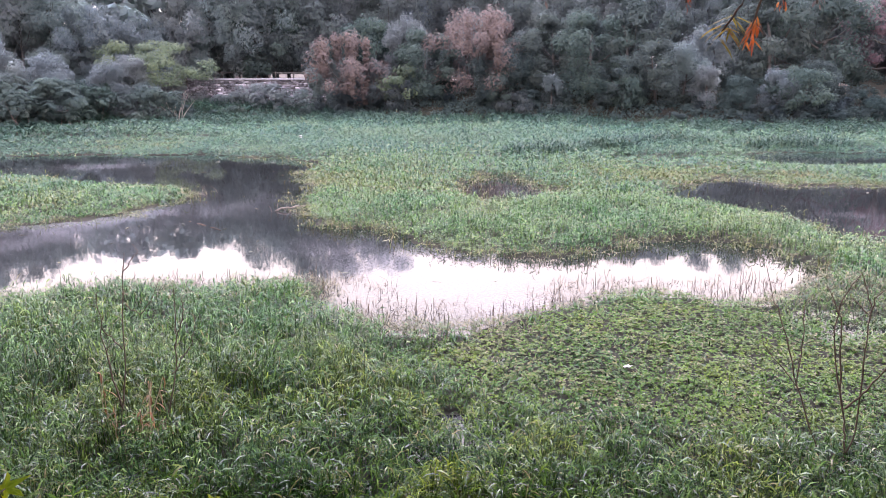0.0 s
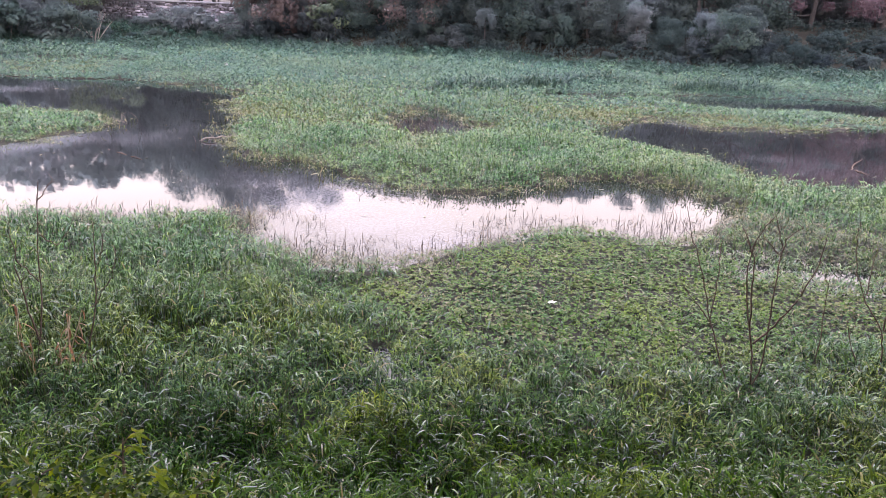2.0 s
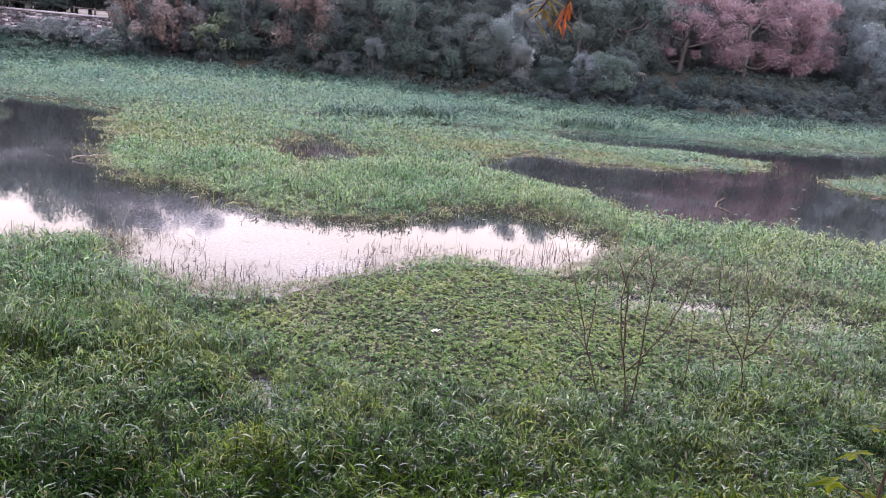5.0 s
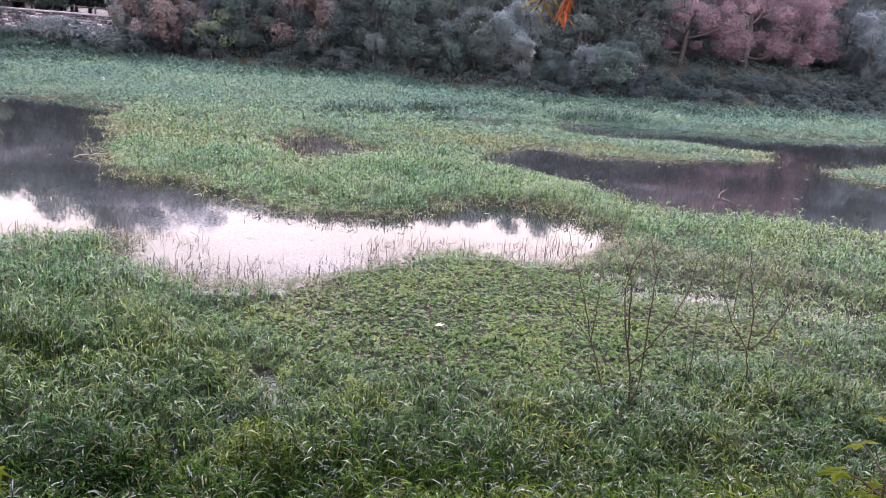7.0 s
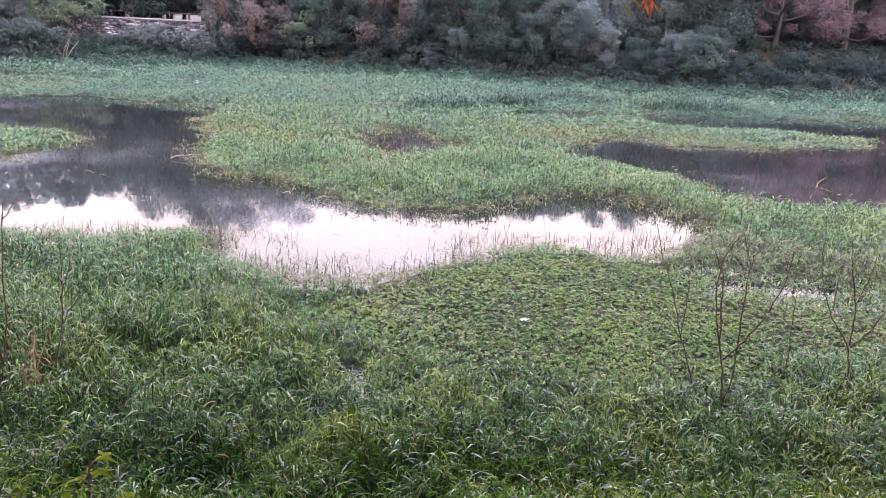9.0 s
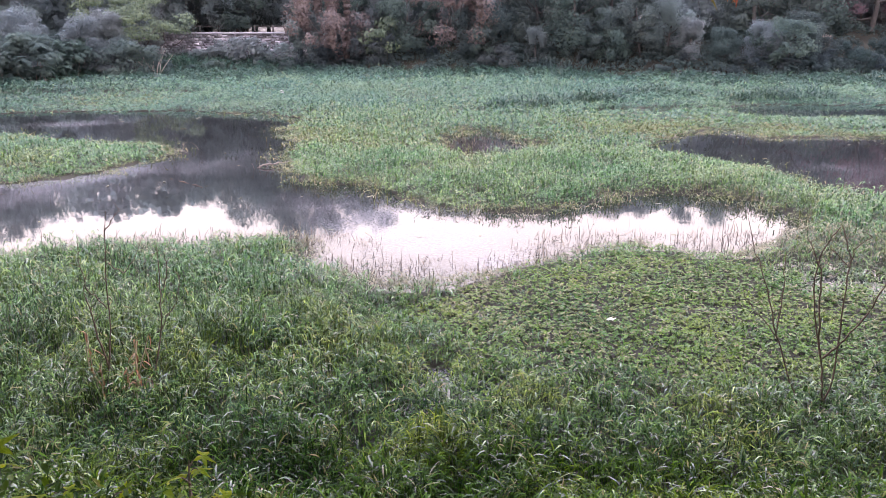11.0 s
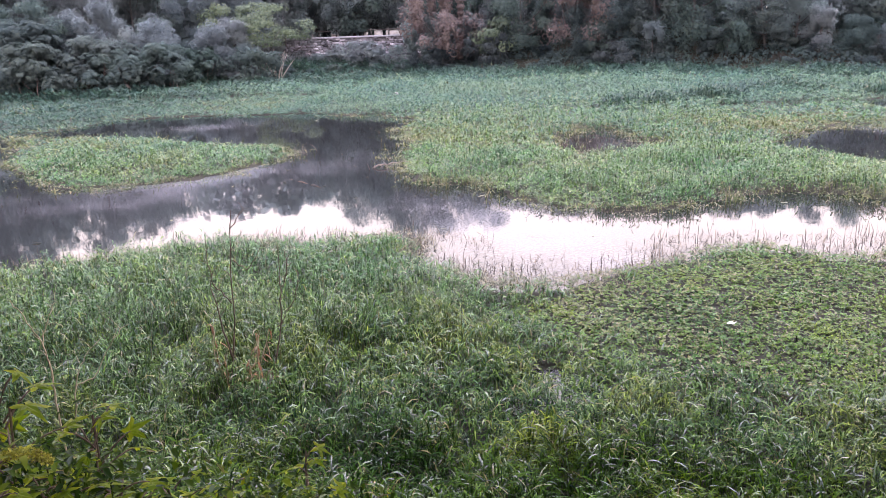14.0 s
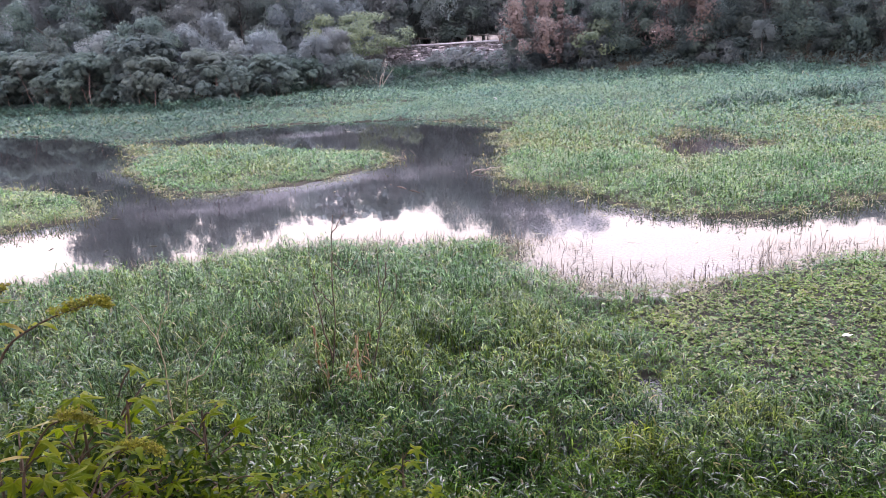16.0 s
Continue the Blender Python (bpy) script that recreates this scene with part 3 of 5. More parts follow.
    me = blade_mesh("dead_stalks", rng, x, y, np.full(n, -0.03), 0.12 + 0.36 * rng.random(n) ** 1.5, rng.uniform(0.008, 0.016, n), rng.uniform(5, 80, n), rng.normal(60, 90, n), 3, M_STALK)
    tagged(new("dead_stalks", me), "thin brown dead stalks standing in shallow water", "reeds", kind="stuff")
    # scraps of plants adrift on the pools
    x, y = scatter(rng, 18, 46, 1.0)
    s = at(SOFT2, x, y)
    k = ~dry_land(x, y) & (rng.random(len(x)) < 0.15 + s)
    x, y = x[k], y[k]
    n = len(x)
    me = blade_mesh("floating_scraps", rng, x, y, np.full(n, 0.012), rng.uniform(0.08, 0.35, n), rng.uniform(0.02, 0.06, n), rng.uniform(0, 8, n), rng.uniform(0, 14, n), 2, M_EDGE)
    tagged(new("floating_scraps", me), "bits of dry grass and leaves adrift on the water", "plant debris", kind="stuff")


M_PADOLD = leafy("yellowing_floating_leaf", (0.085, 0.12, 0.03), (0.13, 0.15, 0.04), (0.17, 0.17, 0.055), (0.24, 0.2, 0.11), 0.8, 0.4, 0.15, 0.1, 0.3, 1.2)
# colour of the sedge patches and of the painted shade along the far shore
M_SEDGE_SHADE = leafy("sedge", (0.026, 0.06, 0.05), (0.035, 0.074, 0.056), (0.048, 0.088, 0.06), (0.12, 0.11, 0.06), 0.3, 0.5, 0.3, -0.1, 0.2, 1.0)
MATSOFT = blurred(inside(MAT, GX, GY).astype(float), 3)
grass_everywhere()


# ---- far bank: trees and shrubs ----
def leaf_cloud(rng, centres, radii, per, size, flat=0.75, hang=0.0, diamond=False):
    """Pointed leaves round the clump centres, denser on the outside of each clump; with diamond, four-cornered ones."""
    v, f, _ = leaf_shell(rng, centres, radii, per, size, flat, hang)
    if diamond:
        return v, f
    tri = v.reshape(-1, 4, 3)[:, [0, 1, 2]].reshape(-1, 3)
    return tri, np.arange(len(tri)).reshape(-1, 3)


def leaf_shell(rng, centres, radii, per, size, flat=0.75, hang=0.0, heart=None):
    """Leaves on the outside of rounded clumps, and the way each one faces: outwards from its clump and from the heart of the crown."""
    n = len(centres) * per
    c = np.repeat(centres, per, 0)
    r = np.repeat(radii, per)
    d = rng.normal(size=(n, 3))
    d /= np.linalg.norm(d, axis=1)[:, None]
    lump = 1 + 0.16 * np.sin(5 * d[:, 0] + c[:, 0] * 3) + 0.14 * np.sin(6 * d[:, 2] + c[:, 1] * 5)
    rad = r * lump * rng.uniform(0.3, 1.05, n) ** 0.45
    p = c + d * rad[:, None] * np.array([1, 1, flat])
    out = d + rng.normal(0, 0.3, (n, 3)) + np.array([0, 0, 0.35])
    out /= np.linalg.norm(out, axis=1)[:, None]
    along = np.cross(out, rng.normal(size=(n, 3)))
    along[:, 2] -= hang
    along -= out * np.sum(along * out, 1)[:, None]
    along /= np.linalg.norm(along, axis=1)[:, None]
    across = np.cross(out, along)
    s = size * rng.uniform(0.55, 1.3, n)[:, None]
    v = np.stack([p - along * s * 0.5, p + across * s * 0.3, p + along * s * 0.5, p - across * s * 0.3], 1)
    face = d + 0.35 * out + np.array([0, 0, 0.2])
    if heart is not None:
        far = p - heart
        face = face + 0.6 * far / (np.linalg.norm(far, axis=1)[:, None] + 1e-6)
    face /= np.linalg.norm(face, axis=1)[:, None]
    turned = np.sum(np.cross(v[:, 1] - v[:, 0], v[:, 2] - v[:, 0]) * face, 1) < 0
    v[turned] = v[turned][:, ::-1]
    return v.reshape(-1, 3), np.arange(n * 4).reshape(-1, 4), np.repeat(face, 4, 0)


def palm_leaves(rng, centres, radii, per, size):
    """Broad star-shaped leaves of seven fingers, held nearly level over the clumps."""
    n = len(centres) * per
    c, r = np.repeat(centres, per, 0), np.repeat(radii, per)
    d = rng.normal(size=(n, 3))
    d /= np.linalg.norm(d, axis=1)[:, None]
    p = c + d * (r * rng.uniform(0.5, 1.05, n))[:, None] * np.array([1, 1, 0.6])
    out = d * 0.8 + rng.normal(0, 0.25, (n, 3)) + np.array([0, 0, 0.9])
    out /= np.linalg.norm(out, axis=1)[:, None]
    u = np.cross(out, rng.normal(size=(n, 3)))
    u /= np.linalg.norm(u, axis=1)[:, None]
    w = np.cross(out, u)
    s = size * rng.uniform(0.6, 1.2, n)[:, None]
    vs = []
    for a in np.radians(np.arange(7) * 48.0):
        way, side = u * np.cos(a) + w * np.sin(a), w * np.cos(a) - u * np.sin(a)
        vs.append(np.stack([p, p + way * s * 0.3 - side * s * 0.1, p + way * s * 0.55 - out * s * 0.16, p + way * s * 0.3 + side * s * 0.1], 1))
    v = np.stack(vs, 1).reshape(-1, 3)
    return v, np.arange(len(v)).reshape(-1, 4)


def make_tree(name, label, seed, height, spread, leaf, leaf_mat, clumps=46, per=85, low=0.12, flat=0.75, hang=0.0, stems=1, trunk_mat=None, trunk_r=0.16, category="tree", group="", drape=0, palm=False, loose=1.0):
    """A tree or shrub at the origin: trunk, limbs and a crown of leaf clumps with gaps."""
    rng = np.random.default_rng(seed)
    trunk_mat = trunk_mat or M_BARK
    root = tagged(new(name), label, category, group)
    u = rng.uniform(0, 1, clumps)
    z = height * (low + (0.93 - low) * u ** 0.85)
    k = np.clip((z / height - low) / (1 - low), 0, 1)
    profile = spread * np.clip(1.25 * np.sin(np.pi * (0.22 + 0.72 * k)), 0.25, 1.0)
    a = rng.uniform(0, 2 * np.pi, clumps)
    rad = profile * np.sqrt(rng.uniform(0.12, 1.0, clumps)) * (1 + 0.22 * np.sin(2 * a + seed) + 0.15 * np.sin(3 * a + 2 * seed))
    rad *= loose
    c = np.stack([rad * np.cos(a), rad * np.sin(a), z], -1)
    rr = rng.uniform(0.12, 0.25, clumps) * height ** 0.5 * 3.1 ** 0.5 * (0.8 + 0.3 * spread / max(height * 0.4, 0.1)) / loose
    if drape:
        # creepers fall from the outer clumps in narrowing curtains
        heads = np.argsort(-z + rng.normal(0, height * 0.15, clumps))[:drape]
        falls = np.concatenate([c[heads] * (1.06, 1.06, 1) - (0, 0, height * 0.07 * k) for k in range(1, 5)])
        thin = np.concatenate([rr[heads] * (0.85 - 0.1 * k) for k in range(1, 5)])
        fit = falls[:, 2] > 0.3
        c, rr = np.concatenate([c, falls[fit]]), np.concatenate([rr, thin[fit]])
    if palm:
        crown = mesh_of("crown", *palm_leaves(rng, c, rr, per, leaf), leaf_mat)
    else:
        v, f, face = leaf_shell(rng, c, rr, per, leaf, flat, hang, np.array([0, 0, height * 0.35]))
        crown = mesh_of("crown", v, f, leaf_mat, True, face)
    for s in range(stems):
        base = np.array([0.25 * s * np.cos(s * 2.4), 0.25 * s * np.sin(s * 2.4), -0.25])
        top = np.array([rng.normal(0, spread * 0.15), rng.normal(0, spread * 0.15), height * 0.75]) if stems == 1 else np.array([spread * 0.7 * np.cos(s * 2.4), spread * 0.5 * np.sin(s * 2.4), height * rng.uniform(0.5, 0.75)])
        part("trunk" if stems == 1 else "stem", mesh_of("trunk", *tube(bend(base, top, 0, 0.5, 9, rng), [trunk_r, trunk_r * 0.75, trunk_r * 0.25], 7), trunk_mat, True), root)
    for i in rng.choice(clumps, 7, replace=False):
        b = np.array([0, 0, max(0.3, c[i, 2] * 0.55)])
        part("limb", mesh_of("limb", *tube(bend(b, c[i], -0.05 * height, 0.25, 6, rng), [trunk_r * 0.42, trunk_r * 0.12], 5), trunk_mat, True), root)
    part("crown", crown, root)
    return root


def placed(proto, x, y, yaw, s, sz=None, sink=0.1):
    z = float(ground_z(np.array([x], float), np.array([y], float))[0]) - sink
    return copy_thing(proto, pose(x, y, z, 0, 0, yaw) @ Matrix.Diagonal((s, s, sz or s, 1)))


def put(ob, x, y, yaw=0, s=1.0, sz=None, sink=0.1):
    z = float(ground_z(np.array([x], float), np.array([y], float))[0]) - sink
    ob.matrix_basis = pose(x, y, z, 0, 0, yaw) @ Matrix.Diagonal((s, s, sz or s, 1))
    return ob


SKYLINE_AZ = [-46, -43.3, -39.1, -38.1, -37.1, -35.2, -34.4, -33.5, -32.6, -32.1, -29.4, -27.3, -25.8, -24.8, -19.4, -15.8, -13.7, -13.1, -7.4, -6.9, -2.7, -1.9, 5, 12, 14.7, 16.2, 17.8, 19, 20.5, 22.5, 30, 38, 43]
SKYLINE_EL = [11, 11, 11.7, 13.4, 14.7, 14.4, 13.4, 12, 12.1, 13.7, 14.2, 13, 13.8, 12.5, 12.7, 13.6, 13.6, 15, 15.3, 14.2, 14.4, 13.1, 13.4, 13.6, 13.6, 13, 14.3, 13.6, 14.6, 12.3, 12.2, 11.6, 11]


def far_bank():
    rnd = random.Random(5)
    tall = [make_tree("broadleaf_tree", "tall dense broadleaf tree on the far bank, hazed grey-blue", 20 + i, 10.5, 3.2 + 0.3 * i, 0.24, M_TREE_HAZED, 60, 280, 0.06, group="tall trees on the far bank") for i in range(4)]
    mid = [make_tree("small_tree", "bushy tree draped with creepers, hazed grey-green", 30 + i, 6.2, (2.3, 3.0, 2.6, 3.3, 2.1)[i], (0.16, 0.2, 0.17, 0.19, 0.15)[i], (M_TREE_HAZED, M_CASTOR_HAZED, M_TREE_HAZED, M_LOW_HAZED, M_TREE_HAZED)[i], (26, 30, 24, 34, 22)[i], 400, 0.08, 0.8, (0.5, 0.0, 0.8, 0.2, 0.4)[i], group="small trees on the far bank", drape=(6, 0, 8, 3, 5)[i]) for i in range(5)]
    shrub = [make_tree("shrub", "big-leaved green shrub with pale bare stems", 40 + i, 3.4, 2.0, 0.42, M_CASTOR_HAZED, 34, 42, 0.14, 0.6, 0, 8, M_STEM, 0.03, "shrub", "big-leaved shrubs along the far shore", palm=True) for i in range(3)]
    low = [make_tree("low_bush", "low dark leafy bush at the marsh's edge", 50 + i, 2.2, 1.3 + 0.45 * i, 0.2, (M_LOW_HAZED, M_CASTOR_HAZED, M_LOW_HAZED)[i], 16 + 4 * i, 210, 0.0, 0.65, 0, 3, M_BARK, 0.03, "shrub", "low bushes along the far shore") for i in range(3)]
    hedge = [make_tree("hedge_bush", "dark dense bush in the hedge below the red trees", 56 + i, 2.6, 1.5 + 0.4 * i, 0.15, M_HEDGE, 20, 330, 0.05, 0.75, 0.2, 3, M_BARK, 0.03, "shrub", "bushes below the red trees", loose=1.25) for i in range(2)]
    back = [make_tree("background_tree", "tall tree standing behind the far treeline", 70 + i, 10.5, 4.0, 0.95, M_TREE_HAZED, 40, 30, 0.04, group="trees behind the far treeline") for i in range(2)]
    used = set()

    def stand(proto, x, y, s, sz=None):
        yaw = rnd.uniform(0, 360)
        if proto.name in used:
            return placed(proto, x, y, yaw, s, sz)
        used.add(proto.name)
        return put(proto, x, y, yaw, s, sz)

    rnd = random.Random(51)
    # skyline rows: heights fitted to the camera's view of their mirrored skyline, by bearing
    x = -88.0
    while x < 92:
        d = math.hypot(x, foot(x) + 16)
        az = math.degrees(math.atan2(x, foot(x) + 16))
        h = (d * math.tan(radians(np.interp(az, SKYLINE_AZ, SKYLINE_EL))) - 5 - 3.9 - 1.5) / 10.5
        stand(rnd.choice(tall), x + rnd.uniform(-0.3, 0.3), foot(x) + 16 + rnd.uniform(-1.0, 1.2), h * rnd.uniform(0.78, 0.95), h * rnd.uniform(0.98, 1.03))
        x += rnd.uniform(2.0, 2.7)
    rnd = random.Random(52)
    x = -96.0
    while x < 100:
        stand(rnd.choice(back), x, foot(x) + 21 + rnd.uniform(-1.5, 2), rnd.uniform(0.95, 1.15))
        x += rnd.uniform(4.2, 5.2)
    x = -104.0
    while x < 108:
        stand(rnd.choice(back), x, foot(x) + 27 + rnd.uniform(-1.5, 2), rnd.uniform(1.1, 1.25))
        x += rnd.uniform(4.2, 5.4)
    rnd = random.Random(53)
    # middle row, leaving the stone wall in sight
    x = -74.0
    while x < 76:
        az = math.degrees(math.atan2(x, foot(x) + 8))
        if not -17.8 < az < -8.6 and not 26 < az < 39.5:
            back_by = rnd.uniform(1.5, 9.5)
            stand(rnd.choice(mid), x + rnd.uniform(-0.6, 0.6), foot(x) + back_by, (0.55 + 0.075 * back_by) * rnd.uniform(0.8, 1.2))
        x += rnd.uniform(1.4, 2.3)
    rnd = random.Random(54)
    # a screen of foliage on the road behind the stone wall
    x = -35.0
    while x < -6:
        stand(rnd.choice(mid), x, 89.5 + rnd.uniform(-0.8, 1.5), rnd.uniform(0.95, 1.2))
        x += rnd.uniform(1.9, 2.6)
    rnd = random.Random(55)
    # front shrubs
    x = -66.0
    while x < -29.5:
        stand(rnd.choice(shrub), x, foot(x) + rnd.uniform(0.3, 4.0), rnd.uniform(0.75, 1.5))
        x += rnd.uniform(1.7, 2.5)
    x = -27.0
    while x < 72:
        az = math.degrees(math.atan2(x, foot(x) + 2))
        size = rnd.uniform(0.35, 0.55) if -18 < az < -8 else rnd.choice((0.4, 0.55, 0.7, 0.9, 1.25)) * rnd.uniform(0.9, 1.15)
        stand(rnd.choice(low if x < 24 else hedge), x, foot(x) + rnd.uniform(0.3, 3.2), size, size * rnd.uniform(0.8, 1.3))
        x += rnd.uniform(1.0, 3.6)
    x = 26.0
    while x < 66:
        size = rnd.uniform(1.0, 1.6)
        stand(rnd.choice(hedge), x, foot(x) + rnd.uniform(0.6, 5.0), size, size * rnd.uniform(0.8, 1.15))
        x += rnd.uniform(0.9, 1.7)
    # those that stand out
    put(make_tree("reddish_tree", "wide tree with hazed red foliage and pale trunk", 61, 9.5, 5.2, 0.2, M_RED_HAZED, 84, 260, 0.12, 0.75, 0.5, 1, M_BARK, 0.3, loose=1.25), 50.5, 78, 0, 1.1)
    put(make_tree("reddish_tree", "smaller tree with dull red foliage", 62, 8.0, 4.0, 0.2, M_RED_HAZED, 60, 260, 0.1, 0.75, 0.5, 1, M_BARK, 0.24, loose=1.3), 42, 76.5, 40, 1.1)
    put(make_tree("reddish_tree", "reddish tree half hidden behind its neighbours", 66, 8.6, 4.2, 0.2, M_RED_HAZED, 60, 260, 0.14, 0.75, 0, 1, M_BARK, 0.24), 58, 80, 80, 1.1)
    put(make_tree("rusty_tree", "small tree with rust-brown leaves beside the wall", 63, 6.2, 2.2, 0.2, M_RUST, 46, 130, 0.2, 0.9, 0.8, drape=12, loose=1.3), -9.4, 79, 10, 1.3)
    put(make_tree("rusty_tree", "slender tree with rust-brown hanging leaves", 64, 6.6, 2.9, 0.2, M_RUST, 58, 120, 0.16, 0.9, 0.8, drape=14, loose=1.3), 3.2, 79, 70, 1.35)
    put(make_tree("creeper_thicket", "yellow-green creeper sprawling over a thicket", 65, 5.6, 3.4, 0.2, M_LIME, 60, 130, 0.4, 0.45, 0.3, 3, M_BARK, 0.06, "creeper", loose=1.25), -27.0, 76.5, 0, 1.2)
    put(make_tree("creeper_thicket", "small patch of yellow-green creeper", 67, 2.6, 1.6, 0.24, M_LIME, 18, 80, 0.2, 0.5, 0.3, 3, M_BARK, 0.04, "creeper"), -3.8, 79, 0, 1.5)


def undergrowth():
    """Low leafy tangle on the slope of the far bank."""
    rng = np.random.default_rng(17)
    n = 3000
    x = rng.uniform(-75, 78, n)
    y = foot(x) + np.where(rng.random(n) < 0.3, rng.uniform(-0.4, 2.2, n), rng.uniform(1.0, 13, n))
    keep = ~((x > -32) & (x < -11) & (y > foot(x) - 1)) & ~((x < -28) & (y < foot(x) + 0.6))
    x, y = x[keep], y[keep]
    c = np.stack([x, y, ground_z(x, y) + 0.15], -1)
    v, f, face = leaf_shell(rng, c, rng.uniform(0.35, 1.0, len(c)), 70, 0.24, 0.8)
    tagged(new("undergrowth", mesh_of("undergrowth", v, f, M_LOW_HAZED, True, face)), "low leafy tangle covering the far bank", "undergrowth", kind="stuff")


def pale_shrub(x, y):
    """A fan of bare pale stems at the foot of the wall."""
    rng = np.random.default_rng(23)
    root = tagged(new("bare_pale_shrub"), "leafless shrub with a fan of pale stems by the wall", "shrub")
    for i in range(9):
        a = -1.1 + 2.2 * i / 8 + rng.normal(0, 0.1)
        base = np.array([x + 0.06 * i, y + rng.normal(0, 0.15), 0.1])
        tip = base + np.array([1.7 * math.sin(a), rng.normal(0, 0.4), 2.3 * math.cos(a) + 0.7])
        part("stem", mesh_of("stem", *tube(bend(base, tip, 0.15, 0.3, 9, rng), [0.055, 0.035, 0.015], 6), M_PALESTEM, True), root)


far_bank()
undergrowth()
M_PALESTEM = bark("bleached_stem", (0.26, 0.22, 0.2), (0.36, 0.32, 0.29), 5.0)
pale_shrub(-24.0, 71.5)
put(make_tree("round_bush", "rounded pale green bush at the marsh's edge", 85, 3.6, 2.3, 0.24, M_CASTOR_HAZED, 34, 120, 0.05, 0.7, 0, 4, M_BARK, 0.05, "shrub"), 29.7, 66.6)
for bx, by, bs in ((-19.6, 81.5, 1.05), (-17.6, 80.5, 1.2), (-15.6, 81.2, 0.95), (-12.6, 80, 0.6), (-22.6, 81.5, 0.6)):
    put(make_tree("low_bush", "low leafy bush in front of the stone wall", 80 + int(-bx), 2.2, 1.7, 0.28, M_TREE_HAZED, 20, 78, 0.0, 0.65, 0, 3, M_BARK, 0.04, "shrub", "low bushes along the far shore"), bx, by, 0, bs)


def sedge_patch(cx, cy, rx, ry, seed):
    rng = np.random.default_rng(seed)
    n = 1500
    a, r = rng.uniform(0, 2 * np.pi, n), np.sqrt(rng.random(n))
    x, y = cx + rx * r * np.cos(a), cy + ry * r * np.sin(a)
    k = dry_land(x, y) & (r < 0.8 + 0.3 * swirl(x, y, 1.3, seed))
    x, y, r = x[k], y[k], r[k]
    sward("sedge_patch", "taller dark green sedge standing in the marsh", rng, x, y, 0.95 * (1.1 - 0.6 * r), 0.5, 0.06, 2, M_SEDGE_SHADE, 0.2)


for i, spot in enumerate(((5.5, 44.5, 3.4, 1.3), (9.5, 46.5, 2.5, 1.0), (14.5, 50, 4.0, 1.2), (22, 49, 5, 1.2))):
    sedge_patch(*spot, 31 + i)


def box(x0, x1, y0, y1, z0, z1):
    v = np.array([(x, y, z) for z in (z0, z1) for x, y in ((x0, y0), (x1, y0), (x1, y1), (x0, y1))], float)
    return v, np.array([(0, 3, 2, 1), (4, 5, 6, 7), (0, 1, 5, 4), (1, 2, 6, 5), (2, 3, 7, 6), (3, 0, 4, 7)])


def stone_wall():
    rng = np.random.default_rng(4)
    root = tagged(new("stone_wall"), "grey rough stone retaining wall with pale coping", "wall")
    part("wall_core", mesh_of("wall_core", *box(-36, -6, 84.6, 85.75, 0.3, 3.62), M_MORTAR), root)
    stones, z = [], 0.4
    while z < 3.5:
        h = rng.uniform(0.16, 0.3)
        x = -36 + rng.uniform(0, 0.3)
        while x < -6.6:
            w = rng.uniform(0.2, 0.8) * rng.uniform(0.6, 1.2)
            lift = rng.uniform(-0.05, 0.05)
            tall_ = h * rng.uniform(0.75, 1.15)
            v, f = box(x, x + w - rng.uniform(0.02, 0.07), 84.6 - rng.uniform(0.01, 0.16), 84.64, z + lift, min(z + lift + tall_ - 0.03, 3.6))
            stones.append((v + rng.uniform(-0.035, 0.035, (8, 3)) * (1, 0.8, 1), f))
            x += w
        z += h
    tagged(part("stones", mesh_of("stones", *joined(stones), M_STONE), root), kind="stuff")
    part("coping", mesh_of("coping", *box(-36.1, -5.9, 84.42, 85.85, 3.62, 3.8), M_COPING), root, "pale concrete coping")
    fence = tagged(new("roadside_fence"), "low dark fence with pale worn slabs above the wall", "fence")
    for i in range(16):
        x = -35 + 1.9 * i
        part("post", mesh_of("post", *box(x, x + 0.14, 86.0, 86.14, 3.4, 4.5), M_BARK), fence)
    part("rail", mesh_of("rail", *box(-35, -6.3, 86.02, 86.12, 4.32, 4.42), M_BARK), fence)
    for x0, x1 in ((-24.8, -24.2), (-22.2, -21.4), (-18.6, -18.2), (-17.5, -16.6), (-16.2, -14.6), (-14.4, -13.9)):
        part("slab", mesh_of("slab", *box(x0, x1, 86.16, 86.24, 3.5, 4.28), M_WHITE), fence, "pale slab")


stone_wall()


